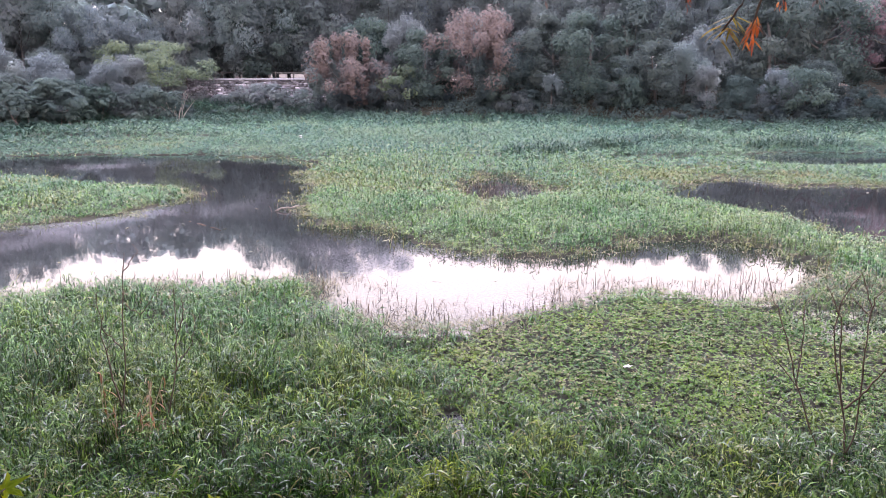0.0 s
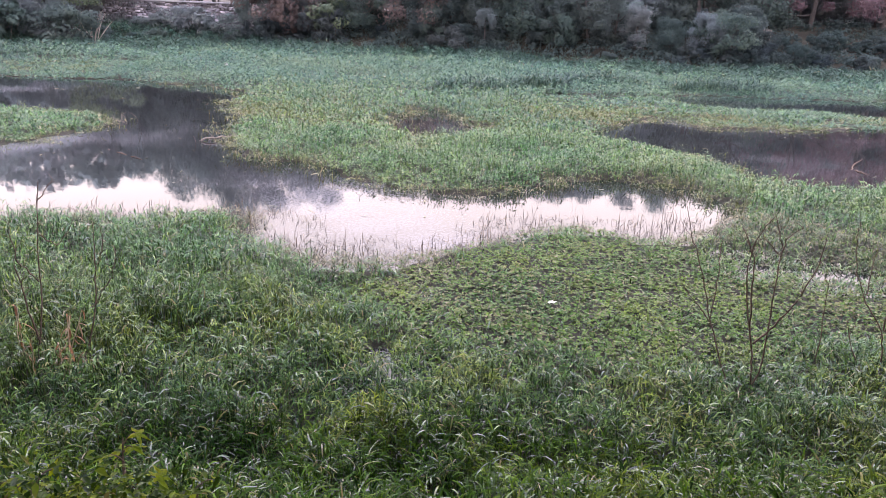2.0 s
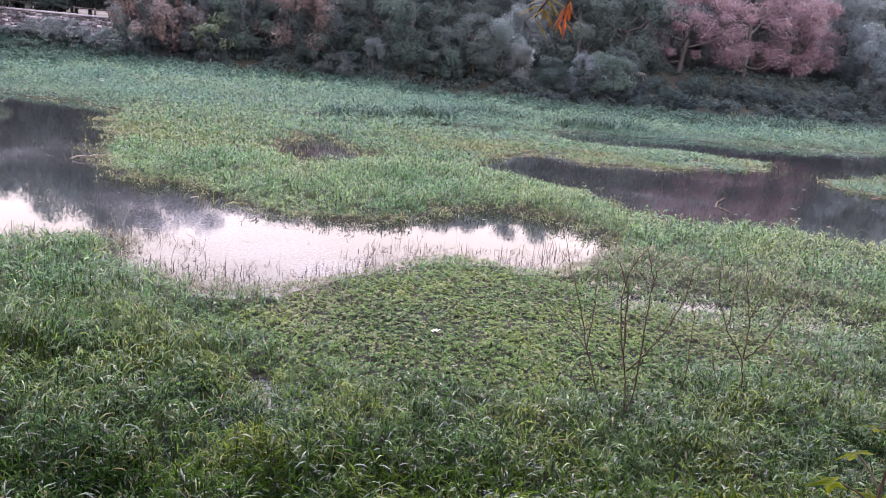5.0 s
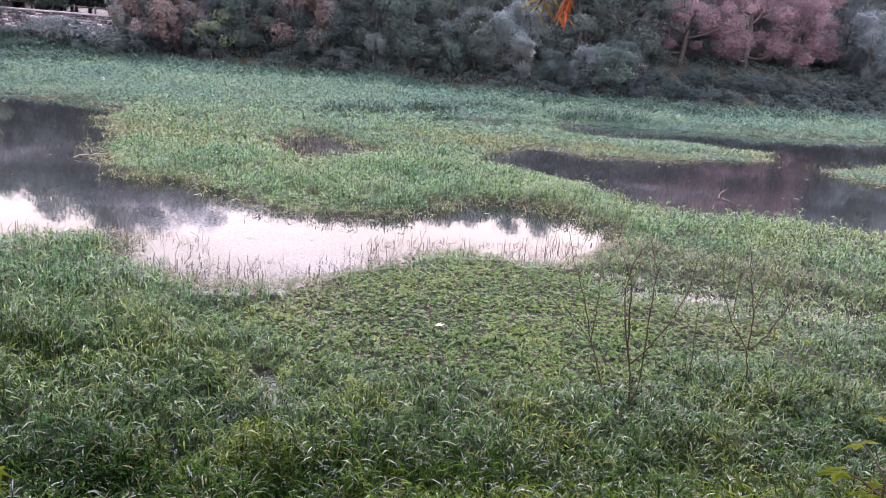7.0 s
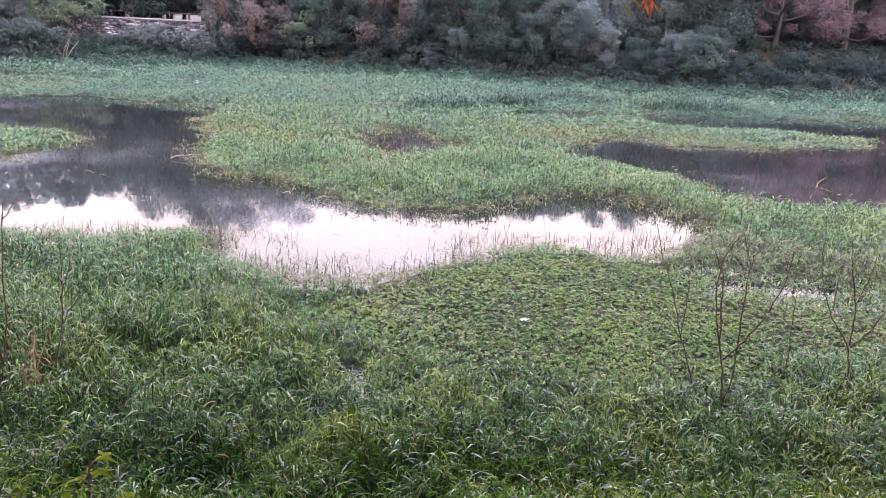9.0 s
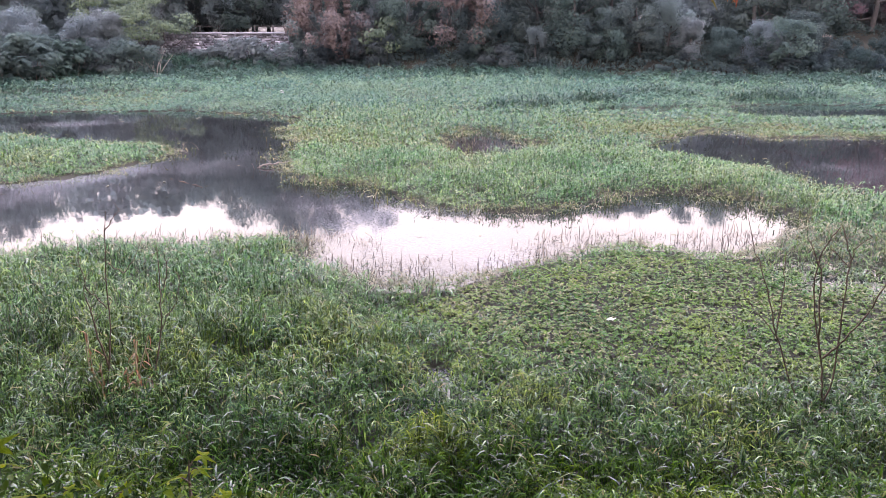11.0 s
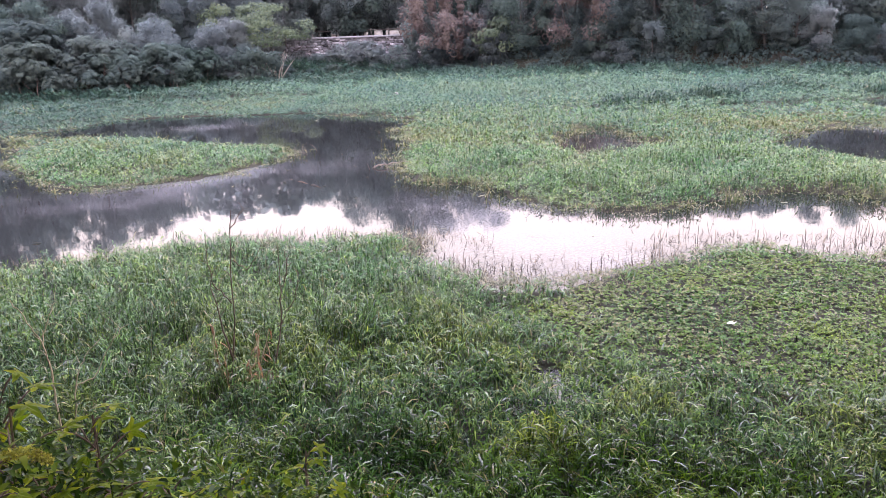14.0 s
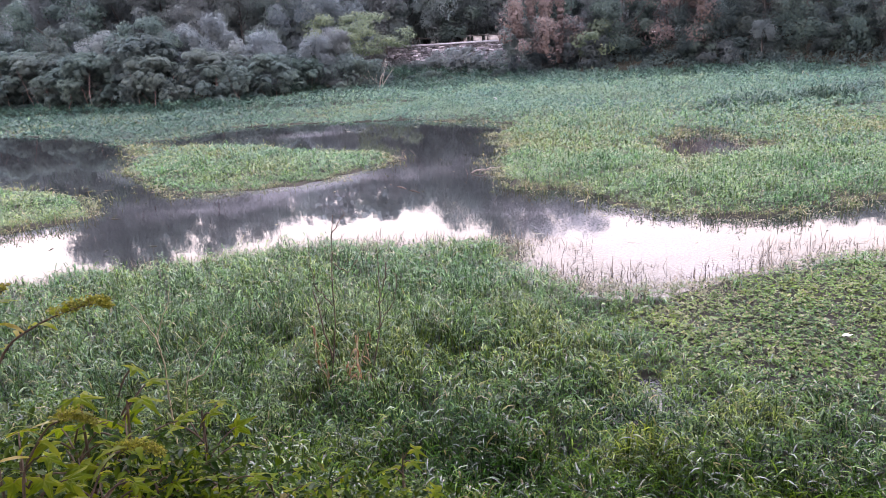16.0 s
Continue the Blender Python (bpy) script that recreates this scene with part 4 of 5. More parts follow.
# ---- bare shrubs and dry stems standing in the marsh ----
def bare_shrub(name, label, lines, mat, thick=0.012, category="shrub"):
    """Leafless stems; the first line of each shrub carries the others."""
    rng = np.random.default_rng(len(lines) * 7 + int(abs(lines[0][0][0]) * 10))
    root = tagged(new(name), label, category)
    for i, line in enumerate(lines):
        pts = np.array(line, float)
        if i == 0 or pts[0, 2] < 0.6:
            pts = np.vstack([pts[0] * np.array([1, 1, 0]) + np.array([0.02, 0, -0.12]), pts])
        t = np.linspace(0, len(pts) - 1, len(pts) * 4)
        fine = np.stack([np.interp(t, np.arange(len(pts)), pts[:, k]) for k in range(3)], -1)
        for _ in range(2):
            fine[1:-1] = (fine[:-2] + 2 * fine[1:-1] + fine[2:]) / 4
        fine[1:] += rng.normal(0, 0.008, (len(fine) - 1, 3))
        r = thick * (1.0 if pts[0, 2] < 0.9 else 0.65)
        stem = part("stem" if i == 0 or pts[0, 2] < 0.6 else "branch", mesh_of("stem", *tube(fine, [r, r * 0.75, r * 0.35], 6), mat, True), root)
        # short side twigs and old buds
        for k in rng.choice(np.arange(len(fine) // 2, len(fine)), 3, replace=False):
            a = rng.uniform(0, 2 * np.pi)
            tip = fine[k] + np.array([np.cos(a) * 0.1, np.sin(a) * 0.1, rng.uniform(0.05, 0.16)])
            part("twig", mesh_of("twig", *tube(bend(fine[k], tip, 0.01, 0.02, 4, rng), [r * 0.4, r * 0.2], 5), mat, True), stem)
    return root


bare_shrub("bare_shrub", "leafless forked shrub with thin dark twigs", [
    [(4.84, 9.2, 0.04), (4.65, 9.3, 0.57), (4.49, 9.38, 1.09), (4.28, 9.48, 1.87), (4.16, 9.53, 2.13), (4.04, 9.58, 2.57)],
    [(4.49, 9.38, 1.09), (4.5, 9.38, 1.75), (4.49, 9.38, 2.15), (4.55, 9.35, 2.24)],
    [(4.49, 9.38, 1.05), (4.26, 9.49, 1.33), (4.1, 9.56, 1.55)]], M_TWIG)
bare_shrub("bare_shrub", "leafless shrub with many upright brown branches", [
    [(5.1, 9.18, 0.11), (5.08, 9.19, 0.45), (5.02, 9.22, 0.82), (4.9, 9.29, 1.34), (4.84, 9.32, 2.06), (4.97, 9.25, 2.42), (5.05, 9.21, 2.57)],
    [(5.02, 9.22, 0.82), (4.93, 9.27, 1.51), (4.91, 9.28, 1.99), (4.73, 9.37, 2.37)],
    [(5.07, 9.2, 0.08), (5.16, 9.14, 0.39), (5.18, 9.14, 1.15), (5.16, 9.14, 1.96), (5.21, 9.12, 2.33), (5.35, 9.04, 2.46)],
    [(5.04, 9.21, 0.81), (5.22, 9.11, 1.08), (5.44, 8.98, 1.55), (5.56, 8.91, 1.97), (5.6, 8.88, 2.4)],
    [(5.15, 9.15, 2.08), (4.97, 9.25, 2.28)], [(5.18, 9.13, 2.17), (5.07, 9.2, 2.54)]], M_TWIG, 0.0135)
bare_shrub("bare_shrub", "leafless spreading shrub with a short forked trunk", [
    [(7.19, 9.61, 0.41), (7.15, 9.64, 0.81), (6.94, 9.79, 1.11), (6.76, 9.92, 1.56), (6.7, 9.96, 2.07), (6.7, 9.96, 2.31)],
    [(7.15, 9.64, 0.81), (7.13, 9.65, 1.44), (7.03, 9.72, 1.89), (6.96, 9.77, 2.37)],
    [(7.16, 9.63, 0.81), (7.35, 9.49, 1.15), (7.48, 9.38, 1.59), (7.61, 9.28, 2.18)],
    [(7.13, 9.65, 1.44), (7.24, 9.57, 2.06)], [(7.03, 9.72, 0.03), (6.87, 9.84, 0.45), (6.76, 9.91, 0.85)],
    [(7.48, 9.38, 1.59), (7.36, 9.48, 1.9)], [(6.91, 9.81, 1.28), (6.91, 9.81, 1.77), (6.94, 9.79, 2.0)]], M_TWIG, 0.0125)
bare_shrub("dry_sapling", "single dry upright sapling among grass", [[(6.53, 10.07, 0.05), (6.52, 10.07, 0.58), (6.5, 10.09, 1.12), (6.5, 10.09, 1.49)]], M_TWIG, 0.01)
bare_shrub("dry_weed", "tall dead weed with thin branching stems", [
    [(-4.22, 9.4, 0.19), (-4.08, 9.46, 0.89), (-4.02, 9.48, 1.93), (-3.96, 9.51, 2.76)],
    [(-4.06, 9.47, 1.5), (-4.24, 9.39, 1.79), (-4.27, 9.37, 2.0), (-4.28, 9.37, 2.4)], [(-3.99, 9.5, 2.51), (-3.8, 9.57, 2.76)],
    [(-4.13, 9.44, 0.74), (-4.21, 9.4, 1.26), (-4.29, 9.37, 1.84)], [(-3.99, 9.5, 2.09), (-3.82, 9.57, 1.91), (-3.59, 9.65, 2.35)]], M_TWIG, 0.0125)
bare_shrub("dry_weed", "leaning dead weed with dark seed heads", [
    [(-3.84, 9.56, 0.01), (-3.63, 9.64, 0.47), (-3.47, 9.7, 1.17), (-3.45, 9.71, 1.78), (-3.45, 9.71, 2.25)],
    [(-3.44, 9.71, 1.61), (-3.34, 9.74, 1.9), (-3.37, 9.73, 2.18)], [(-3.54, 9.67, 1.09), (-3.28, 9.77, 1.46), (-3.21, 9.79, 1.84)]], M_TWIG, 0.0125)
bare_shrub("pale_dead_stem", "pale bleached dead stems rising from grass", [
    [(-5.04, 6.97, 0.6), (-5.04, 6.97, 1.22), (-5.02, 6.98, 1.64), (-5.05, 6.96, 1.95), (-5.12, 6.91, 2.2), (-5.23, 6.83, 2.49)],
    [(-4.93, 7.05, 0.9), (-4.87, 7.09, 1.45), (-4.79, 7.14, 1.71), (-4.61, 7.26, 1.91)],
    [(-4.87, 7.09, 1.44), (-4.71, 7.2, 1.48), (-4.57, 7.28, 1.77), (-4.37, 7.41, 2.03)], [(-5.05, 6.96, 2.05), (-4.9, 7.06, 2.42)]], M_STRAW, 0.012)


def withered_clump(x, y):
    rng = np.random.default_rng(3)
    root = tagged(new("withered_plant"), "withered plant with hanging orange-brown leaves", "plant")
    for i in range(9):
        a = np.array([x + rng.normal(0, 0.16), y + rng.normal(0, 0.1), -0.05])
        b = a + np.array([rng.normal(0, 0.2), rng.normal(0, 0.1), rng.uniform(0.7, 1.25)])
        line = bend(a, b, 0.02, 0.08, 7, rng)
        stem = part("stem", mesh_of("stem", *tube(line, [0.011, 0.005], 5), M_STRAW, True), root)
        n = 7
        p = line[rng.integers(3, 7, n)]
        me = blade_mesh("withered_leaf", rng, p[:, 0], p[:, 1], p[:, 2], rng.uniform(0.1, 0.24, n), rng.uniform(0.016, 0.034, n), rng.uniform(-80, 20, n), rng.uniform(40, 100, n), 3, M_WITHER)
        part("withered_leaves", me, stem)


M_WITHER = leafy("withered_leaf", (0.2, 0.085, 0.04), (0.29, 0.125, 0.06), (0.34, 0.18, 0.09), (0.2, 0.15, 0.09), 3.0, 0.7, 0.35, 0.05)
withered_clump(-3.88, 9.42)


# ---- leafy plants on the near bank ----
def lobed_leaf(seed):
    """A palmate leaf about one unit wide, with five pointed lobes, cupped along its veins."""
    rng = np.random.default_rng(seed)
    ang = np.radians(np.array([-155, -128, -112, -92, -64, -50, -33, 0, 33, 50, 64, 92, 112, 128, 155]))
    rad = np.array([0.16, 0.34, 0.25, 0.2, 0.48, 0.34, 0.2, 0.62, 0.2, 0.34, 0.48, 0.2, 0.25, 0.34, 0.16]) * rng.uniform(0.88, 1.12, 15)
    rim = np.stack([rad * np.sin(ang), rad * np.cos(ang), -0.35 * rad ** 2 + rng.normal(0, 0.015, 15)], -1)
    inner = rim * np.array([0.5, 0.5, 0.2]) + np.array([0, 0, 0.015])
    v = np.vstack([[(0, -0.02, 0)], inner, rim])
    tri = [(0, 1 + i, 2 + i) for i in range(14)]
    quad = [(1 + i, 16 + i, 17 + i, 2 + i) for i in range(14)]
    me = bpy.data.meshes.new("lobed_leaf")
    me.from_pydata([tuple(p) for p in v], [], tri + quad)
    me.materials.append(M_BROAD)
    return me


LEAVES = [lobed_leaf(i) for i in range(4)]


def bearing(az, el, d):
    a, e = radians(az), radians(el)
    return np.array([EYE[0] + d * math.sin(a) * math.cos(e), EYE[1] + d * math.cos(a) * math.cos(e), EYE[2] + d * math.sin(e)])


def lobed_plant(top, leaves, size, seed, spread=0.22, depth=0.35, label="leafy plant with broad lobed yellow-green leaves on the bank"):
    rng = np.random.default_rng(seed)
    root = tagged(new("broad_leaved_plant"), label, "plant")
    base = np.array([top[0] + rng.normal(0, 0.1), top[1] + rng.normal(0, 0.1), 0])
    base[2] = float(ground_z(base[:1], base[1:2])[0]) - 0.08
    line = bend(base, top - np.array([0, 0, 0.05]), 0.0, 0.1, 9, rng)
    part("stem", mesh_of("stem", *tube(line, [0.008, 0.004], 6), M_TWIG, True), root)
    for i in range(leaves):
        k = rng.uniform(0, 1) if i else 0.0
        start = top - np.array([0, 0, 0.06 + depth * k])
        a = i * 2.4 + rng.uniform(-0.4, 0.4)
        out = spread * (0.35 + 0.8 * k) * rng.uniform(0.7, 1.2)
        tip = start + np.array([math.cos(a) * out, math.sin(a) * out, 0.05 + rng.uniform(-0.03, 0.06)])
        stalk = part("leaf_stalk", mesh_of("leaf_stalk", *tube(bend(start, tip, 0.02, 0, 5), [0.004, 0.0025], 5), M_TWIG, True), root)
        leaf = part("leaf", LEAVES[int(rng.integers(4))], stalk)
        s = size * rng.uniform(0.75, 1.25)
        leaf.matrix_basis = Matrix.Translation(tip) @ Euler((rng.normal(-0.15, 0.3), rng.normal(0, 0.3), a - math.pi / 2)).to_matrix().to_4x4() @ Matrix.Scale(s, 4)
    return root


for i, (az, el, d, n, size, spread) in enumerate([
        (-18.9, -29.3, 4.0, 8, 0.17, 0.17), (-39.2, -21.4, 2.9, 9, 0.17, 0.2), (-34.0, -24.6, 3.0, 7, 0.15, 0.2), (-37.5, -27.5, 2.7, 9, 0.15, 0.24),
        (-42.5, -22.0, 2.8, 8, 0.15, 0.2), (-29.0, -29.5, 3.4, 8, 0.15, 0.24), (-25.0, -30.6, 3.7, 7, 0.14, 0.22), (-46.0, -24.5, 2.6, 9, 0.16, 0.25),
        (-41.5, -27.5, 2.6, 9, 0.15, 0.25), (-33.0, -29.0, 3.0, 9, 0.15, 0.26), (-14.0, -33.0, 4.2, 6, 0.13, 0.2), (-22.0, -33.0, 3.8, 9, 0.14, 0.26),
        (-30.5, -33.0, 3.2, 10, 0.15, 0.28), (-37.5, -32.0, 2.8, 10, 0.15, 0.28), (-45.0, -29.5, 2.6, 10, 0.15, 0.28), (-4.0, -35.8, 4.4, 5, 0.12, 0.2),
        (47.0, -20.4, 2.7, 6, 0.16, 0.16), (24.5, -34.5, 4.3, 7, 0.11, 0.3), (29.0, -34.0, 4.3, 7, 0.11, 0.3)]):
    lobed_plant(bearing(az, el, d), int(n * 1.8), size * 0.85, 100 + i, spread * 1.15, 0.5)


def bank_weeds():
    """Dense low leaves of many thin-stemmed weeds between the broad-leaved plants."""
    rng = np.random.default_rng(77)
    pieces, clumps = [], []
    for _ in range(170):
        az = rng.uniform(-52, -12)
        el = np.interp(az, [-52, -40, -30, -20, -12], [-22, -24, -29, -32.5, -36]) - rng.uniform(0.5, 9)
        top = bearing(az, el, rng.uniform(2.7, 4.1))
        base = np.array([top[0] + rng.normal(0, 0.08), top[1] + rng.normal(0, 0.08), 0.0])
        base[2] = float(ground_z(base[:1], base[1:2])[0]) - 0.05
        if top[2] < base[2] + 0.15:
            continue
        pieces.append(tube(bend(base, top, 0, 0.08, 6, rng), [0.005, 0.003], 4))
        clumps.append(top)
        clumps.append(base + (top - base) * rng.uniform(0.5, 0.85))
    c = np.array(clumps)
    per = 70
    p = np.repeat(c, per, 0) + rng.normal(0, 0.085, (len(c) * per, 3)) * (1, 1, 0.8)
    way = rng.uniform(0, 2 * np.pi, len(p))
    slope = rng.normal(-0.2, 0.45, len(p))
    u = np.stack([np.cos(way) * np.cos(slope), np.sin(way) * np.cos(slope), np.sin(slope)], -1)
    w = np.stack([-np.sin(way), np.cos(way), rng.normal(0, 0.25, len(p))], -1)
    s = (0.036 * rng.uniform(0.5, 1.4, len(p)))[:, None]
    rib = np.array([0, 0, 1.0])
    v = np.stack([p, p + u * s * 0.35 + w * s * 0.24 + rib * s * 0.1, p + u * s * 0.7 + w * s * 0.17 + rib * s * 0.06, p + u * s - rib * s * 0.12,
                  p + u * s * 0.7 - w * s * 0.17 + rib * s * 0.06, p + u * s * 0.35 - w * s * 0.24 + rib * s * 0.1], 1).reshape(-1, 3)
    k = np.arange(len(p))[:, None] * 6
    pieces.append((v, np.concatenate([k + [0, 1, 2, 3], k + [0, 3, 4, 5]])))
    tagged(new("bank_weeds", mesh_of("bank_weeds", *joined(pieces), M_WEED)), "tangle of small dark green weeds on the near slope", "weeds", kind="stuff")


bank_weeds()


def flower_spike(points, seed, label="weed with arching spikes of small yellow flowers"):
    """An arching stem whose upper side carries many tiny yellow flower heads."""
    rng = np.random.default_rng(seed)
    root = tagged(new("flowering_weed"), label, "plant")
    p = np.array(points, float)
    foot_ = p[0].copy()
    foot_[2] = float(ground_z(foot_[:1], foot_[1:2])[0]) - 0.08
    p = np.vstack([foot_, p])
    t = np.linspace(0, len(p) - 1, 40)
    line = np.stack([np.interp(t, np.arange(len(p)), p[:, k]) for k in range(3)], -1)
    for _ in range(6):
        line[1:-1] = (line[:-2] + 2 * line[1:-1] + line[2:]) / 4
    part("stem", mesh_of("stem", *tube(line, [0.005, 0.003, 0.0015], 6), M_TWIG, True), root)
    n = 520
    k = rng.uniform(0.62, 1, n) * 39
    c = np.stack([np.interp(k, np.arange(40), line[:, i]) for i in range(3)], -1)
    c += rng.normal(0, 1, (n, 3)) * np.array([0.009, 0.009, 0.006]) * (1.5 - 0.9 * (k / 39 - 0.62) / 0.38)[:, None] + np.array([0, 0, 0.01])
    v, f = leaf_cloud(rng, c, np.full(n, 0.004), 3, 0.012)
    part("flower_spray", mesh_of("flower_spray", v, f, M_BLOOM), root, "spray of tiny yellow flowers")
    m = 16
    q = line[rng.integers(10, 30, m)]
    part("leaves", blade_mesh("leaves", rng, q[:, 0], q[:, 1], q[:, 2], rng.uniform(0.06, 0.13, m), rng.uniform(0.012, 0.022, m), rng.uniform(0, 60, m), rng.uniform(30, 90, m), 3, M_BROAD), root)


flower_spike([bearing(-47.5, -22, 2.5), bearing(-45.5, -17.6, 2.45), bearing(-42.3, -16.4, 2.4), bearing(-39.2, -16.0, 2.4), bearing(-38.7, -16.7, 2.4)], 1)
flower_spike([bearing(-46.5, -26, 2.5), bearing(-44.0, -23.2, 2.45), bearing(-42.2, -23.0, 2.4), bearing(-40.9, -24.0, 2.4)], 2)
flower_spike([bearing(-43.5, -30, 2.5), bearing(-40.6, -26.0, 2.45), bearing(-38.4, -25.9, 2.4), bearing(-36.8, -27.0, 2.4)], 3)
flower_spike([bearing(-49, -20, 2.6), bearing(-47.5, -16.0, 2.5), bearing(-46.0, -14.6, 2.45), bearing(-44.8, -14.2, 2.4)], 4)


# ---- the tree over the near bank, of which only the tips of twigs hang into sight ----
def overhanging_tree():
    rng = np.random.default_rng(9)
    root = tagged(new("overhanging_tree"), "near tree whose twigs hang down with orange leaves", "tree")
    base = np.array([4.6, -2.2, 0.0])
    base[2] = float(ground_z(base[:1], base[1:2])[0]) - 0.2
    crotch = np.array([4.2, -1.6, 7.2])
    part("trunk", mesh_of("trunk", *tube(bend(base, crotch, 0, 0.2, 9, rng), [0.19, 0.13], 9), M_BARK, True), root)
    limb_line = bend(crotch, (0.2, 3.1, 6.6), 0.3, 0.05, 14, rng)
    part("limb", mesh_of("limb", *tube(limb_line, [0.07, 0.02], 7), M_BARK, True), root)
    second = bend(crotch, (2.1, 3.4, 6.4), 0.3, 0.05, 14, rng)
    part("limb", mesh_of("limb", *tube(second, [0.06, 0.016], 7), M_BARK, True), root)
    # unseen crown, widened sideways and forward to keep light off the near grass
    c = rng.uniform((-12, -9, 9.2), (12, 6.5, 14), (300, 3))
    c = c[(c[:, 0] / 12) ** 2 + ((c[:, 1] + 1.5) / 8) ** 2 < 1]
    shade_wings = rng.uniform((4.5, -2, 8.6), (11.5, 8.5, 11.5), (110, 3))
    shade_wings[::2, 0] *= -1
    shade_wings = np.vstack([shade_wings, rng.uniform((6, 2, 8.7), (13, 11, 11.5), (70, 3)), rng.uniform((-6, 5, 8.8), (6, 9, 12), (55, 3))])
    c = np.vstack([c, shade_wings])
    part("crown", mesh_of("crown", *leaf_cloud(rng, c, rng.uniform(0.9, 1.6, len(c)), 90, 0.36), M_NEARLEAF), root)
    hang = [(20.35, 4.3, 19.0, 1.9, 3.0, M_YELLOW, 0.16), (21.0, 4.0, 20.5, 1.9, 3.0, M_ORANGE, 0.11), (22.4, 5.0, 22.4, 3.7, 3.0, M_ORANGE, 0.045), (25.6, 5.0, 25.9, 4.0, 3.1, M_TWIG, 0.05),
            (24.3, 5.2, 24.2, 4.0, 3.0, M_RUST, 0.05), (16.6, 5.3, 16.5, 4.1, 3.0, M_ORANGE, 0.05), (6.8, 6.0, 6.8, 4.6, 3.0, M_RUST, 0.07), (9.0, 6.0, 9.0, 4.9, 3.0, M_RUST, 0.04)]
    for a0, e0, a1, e1, d, mat, size in hang:
        top, tip = bearing(a0, e0, d), bearing(a1, e1, d)
        pool = np.vstack([limb_line[7:], second[7:]])
        start = pool[np.argmin(np.linalg.norm(pool - top, axis=1))]
        line = np.vstack([bend(start, top, -0.1, 0.02, 7, rng), bend(top, tip, 0.01, 0.02, 6, rng)[1:]])
        twig = part("twig", mesh_of("twig", *tube(line, [0.006, 0.0035], 5), M_TWIG, True), root)
        if mat is M_TWIG:
            continue
        n = 26 if size > 0.1 else 9
        p = line[rng.integers(9, 12, n)] + rng.normal(0, 0.008, (n, 3))
        side = np.where(rng.random(n) < 0.5, 0.0, np.pi) + rng.normal(0.2, 0.5, n)
        me = blade_mesh("leaf_spray", rng, p[:, 0], p[:, 1], p[:, 2], rng.uniform(0.3, 0.7, n) * size, rng.uniform(0.006, 0.012, n), rng.uniform(-80, -30, n) if mat is M_ORANGE else rng.uniform(-60, 10, n), rng.uniform(0, 40, n), 3, mat, side)
        part("leaf_spray", me, twig, "hanging orange leaflets" if mat is M_ORANGE else "drying leaflets")


overhanging_tree()


def shade_trees():
    """Unseen trees added along the near bank, behind and beside the viewpoint, to shade the foreground."""
    for i, (x, y, s) in enumerate([(-16, -5, 1.1), (-9.5, -9, 1.25), (-3, -11.5, 1.3), (4, -12, 1.2), (11, -9, 1.25), (17, -5, 1.1), (-12.8, 1.6, 1.0), (12.8, 1.6, 1.05), (-13.8, 5.2, 0.9), (13.8, 5.2, 0.95), (-10, 2.0, 0.9), (10, 2.0, 0.9), (-9.7, 4.0, 0.62), (9.6, 4.1, 0.64)]):
        placed(SHADE_TREE, x, y, 50 * i, s)


SHADE_TREE = put(make_tree("shade_tree", "unseen tree added on the near bank to shade the foreground", 90, 11.0, 4.6, 0.55, M_NEARLEAF, 60, 55, 0.15, 0.75, 0, 1, M_BARK, 0.22, group="trees on the near bank"), -31, -4)
shade_trees()


# ---- small things ----
def rock(name, label, x, y, z, size, seed, mat):
    bm = bmesh.new()
    bmesh.ops.create_icosphere(bm, subdivisions=3, radius=1.0)
    for v in bm.verts:
        v.co *= 1 + 0.22 * noise.noise(v.co * 1.3 + Vector((seed, 0, 0))) + 0.06 * noise.noise(v.co * 4)
        v.co = Vector((v.co.x * size[0], v.co.y * size[1], v.co.z * size[2]))
    me = bpy.data.meshes.new(name)
    bm.to_mesh(me)
    bm.free()
    me.materials.append(mat)
    ob = tagged(new(name, me), label, "rock")
    ob.location = (x, y, z)
    return ob


rock("boulder", "pale grey boulder at the foot of the bank", -8.8, 81.2, 0.62, (0.55, 0.4, 0.36), 1, M_WHITE)
rock("boulder", "small pale stone half sunk in marsh grass", -9.7, 54.0, 0.3, (0.16, 0.12, 0.16), 5, M_WHITE)


def stick(label, a, b, r, seed, mat=None):
    rng = np.random.default_rng(seed)
    return tagged(new("driftwood", mesh_of("driftwood", *tube(bend(a, b, 0.02, 0.25, 9, rng), [r, r * 0.8, r * 0.3], 6), mat or M_TWIG, True)), label, "driftwood")


stick("thin crooked branch lying in the pool", (16.2, 25.2, -0.02), (17.6, 26.6, 0.06), 0.03, 2)
stick("short stub of branch rising from water", (16.3, 25.3, -0.04), (16.2, 24.4, 0.1), 0.025, 3)
stick("bleached log at the tip of the island", (-5.9, 27.6, 0.03), (-4.6, 28.3, 0.12), 0.035, 4, M_PALE)
stick("dark branch floating on the pool", (26.0, 28.8, 0.0), (28.4, 29.8, 0.05), 0.03, 5)
stick("thin crooked branch floating on the channel", (-8.4, 25.7, 0.0), (-7.0, 24.0, 0.05), 0.022, 6)


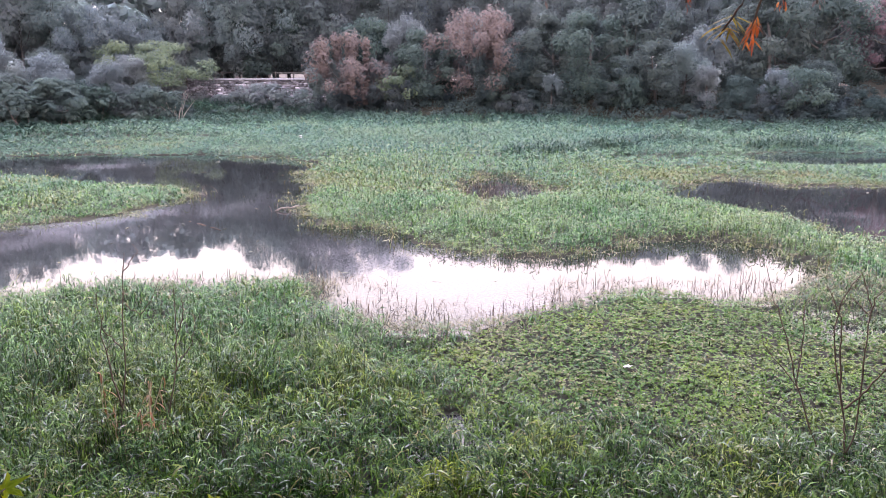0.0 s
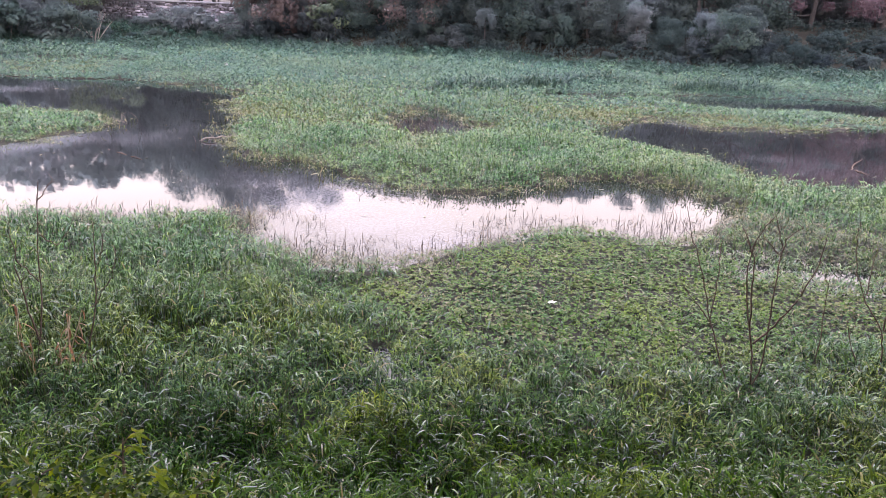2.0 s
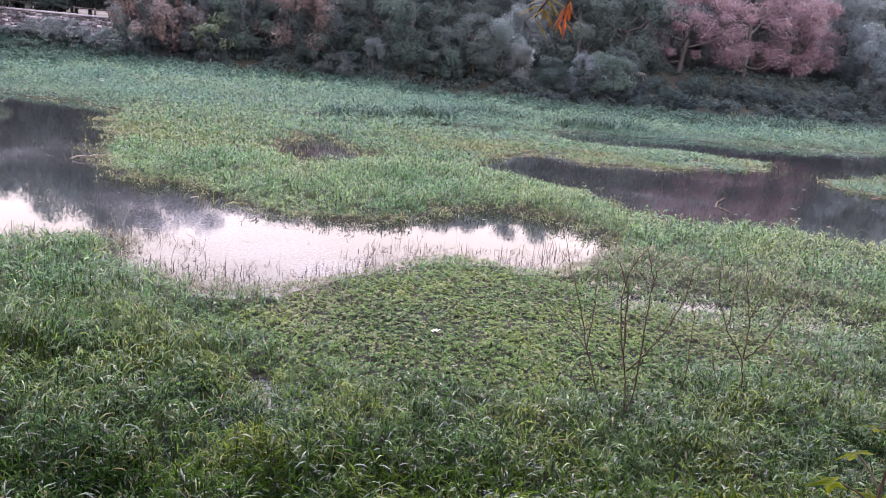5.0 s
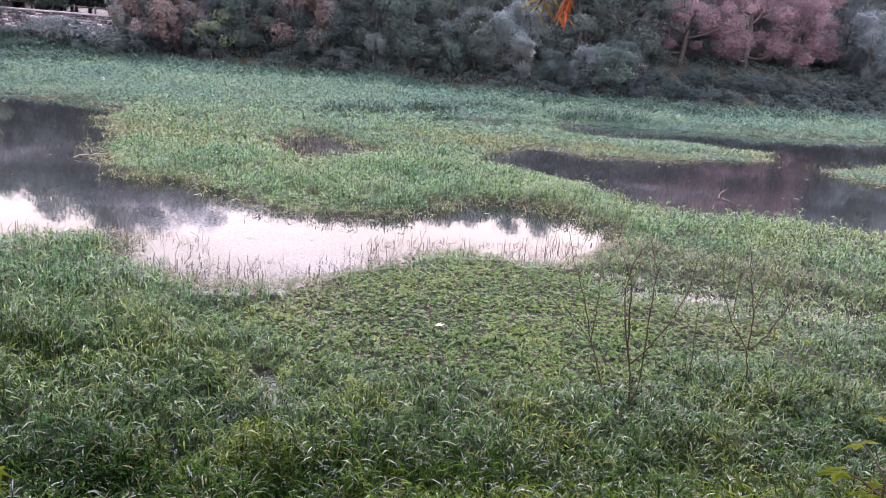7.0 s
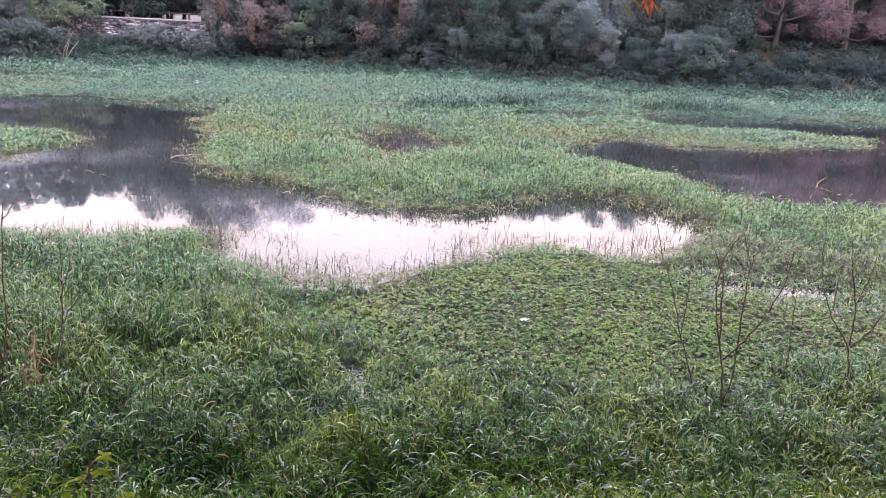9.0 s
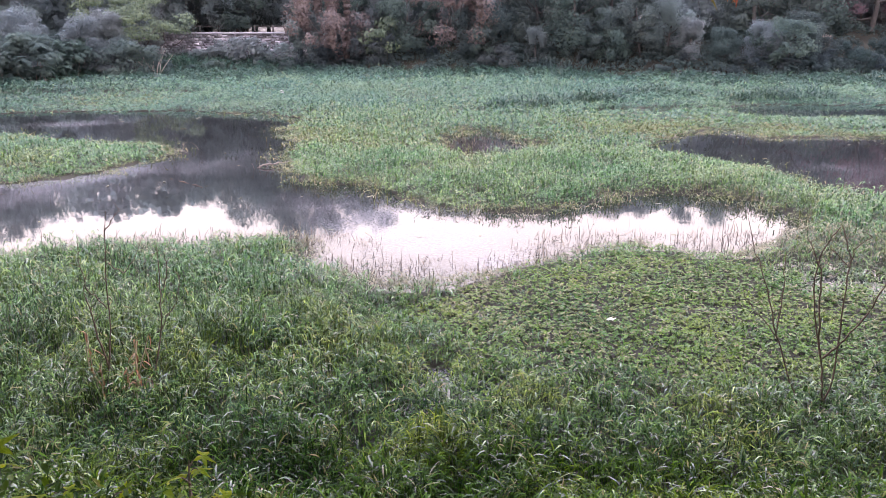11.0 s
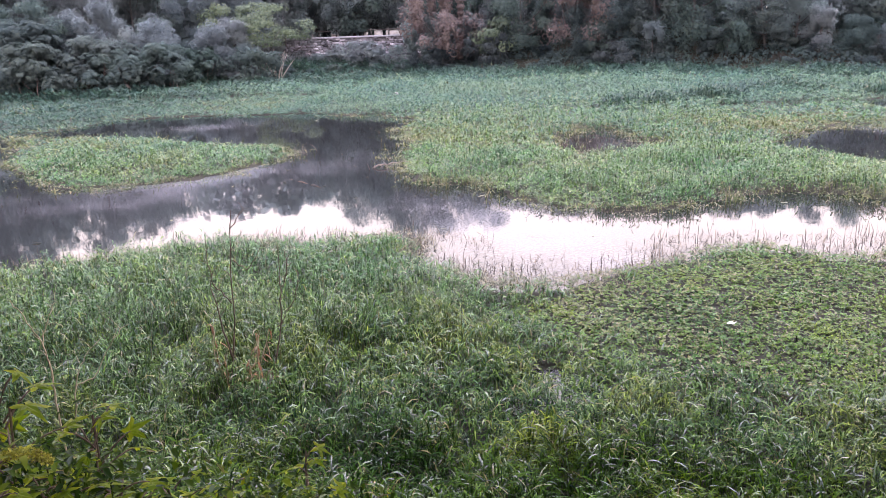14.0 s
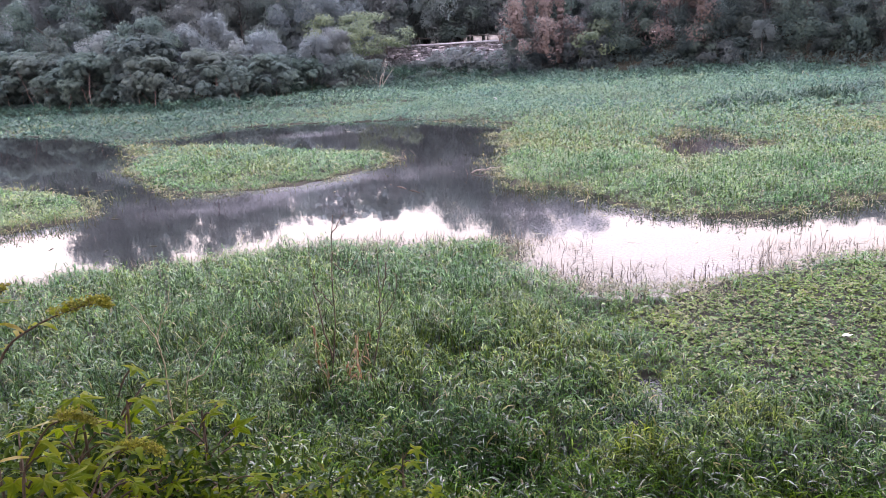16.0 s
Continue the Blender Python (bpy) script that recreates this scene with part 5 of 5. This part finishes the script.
def scrap(name, label, category, x, y, z, w, d, seed, mat, lean=0.0):
    """A thin crumpled sheet with turned edges."""
    rng = np.random.default_rng(seed)
    i, j = np.meshgrid(np.arange(6), np.arange(6), indexing="ij")
    v = np.stack([(i / 5 - 0.5) * w, (j / 5 - 0.5) * d, 0.12 * w * np.sin(i * 1.1 + seed) * np.cos(j * 0.9)], -1) + rng.normal(0, 0.03 * w, (6, 6, 3))
    q = [(a * 6 + b, a * 6 + 6 + b, a * 6 + 7 + b, a * 6 + 1 + b) for a in range(5) for b in range(5)]
    ob = new(name, mesh_of(name, v.reshape(-1, 3), q, mat, True))
    thick = ob.modifiers.new("thickness", "SOLIDIFY")
    thick.thickness = 0.02 * w
    ob.matrix_basis = pose(x, y, z, lean, 0, 20 * seed)
    return tagged(ob, label, category)


M_PLASTIC = bark("dirty_white_plastic", (0.5, 0.48, 0.47), (0.72, 0.7, 0.68), 12.0)
scrap("plastic_scrap", "white crumpled plastic scrap lying on floating leaves", "litter", 3.07, 12.33, 0.16, 0.13, 0.09, 2, M_PLASTIC)
scrap("pale_sheet", "pale torn sheet caught among the far trees", "litter", 1.05, 80.5, 3.9, 0.75, 0.5, 3, M_PLASTIC, 55)


def picket_fence(x, y, z):
    """A short run of pale pickets on the far bank."""
    root = tagged(new("picket_fence"), "short run of weathered pale pickets above the hedge", "fence")
    for i in range(4):
        part("picket", mesh_of("picket", *box(x + 0.2 * i, x + 0.2 * i + 0.08, y, y + 0.03, z - 1.6, z + 0.75 - 0.04 * i), M_PALE), root)
    for h in (0.2, 0.5):
        part("rail", mesh_of("rail", *box(x - 0.05, x + 0.75, y + 0.032, y + 0.06, z + h, z + h + 0.06), M_PALE), root)


picket_fence(34.4, 70.0, 2.9)


def twig_heap(x, y, seed, n=14):
    """Bleached twigs washed together at the tip of an islet."""
    rng = np.random.default_rng(seed)
    root = tagged(new("twig_heap"), "heap of bleached dead twigs at an islet's tip", "plant debris")
    for _ in range(n):
        a = np.array([x + rng.normal(0, 0.3), y + rng.normal(0, 0.25), -0.06])
        b = a + np.array([rng.normal(0, 0.25), rng.normal(0, 0.2), rng.uniform(0.08, 0.4)])
        part("twig", mesh_of("twig", *tube(bend(a, b, 0.05, 0.15, 6, rng), [0.01, 0.005], 5), M_PALE, True), root)


twig_heap(-9.7, 31.3, 1)
twig_heap(-5.6, 27.6, 2, 10)
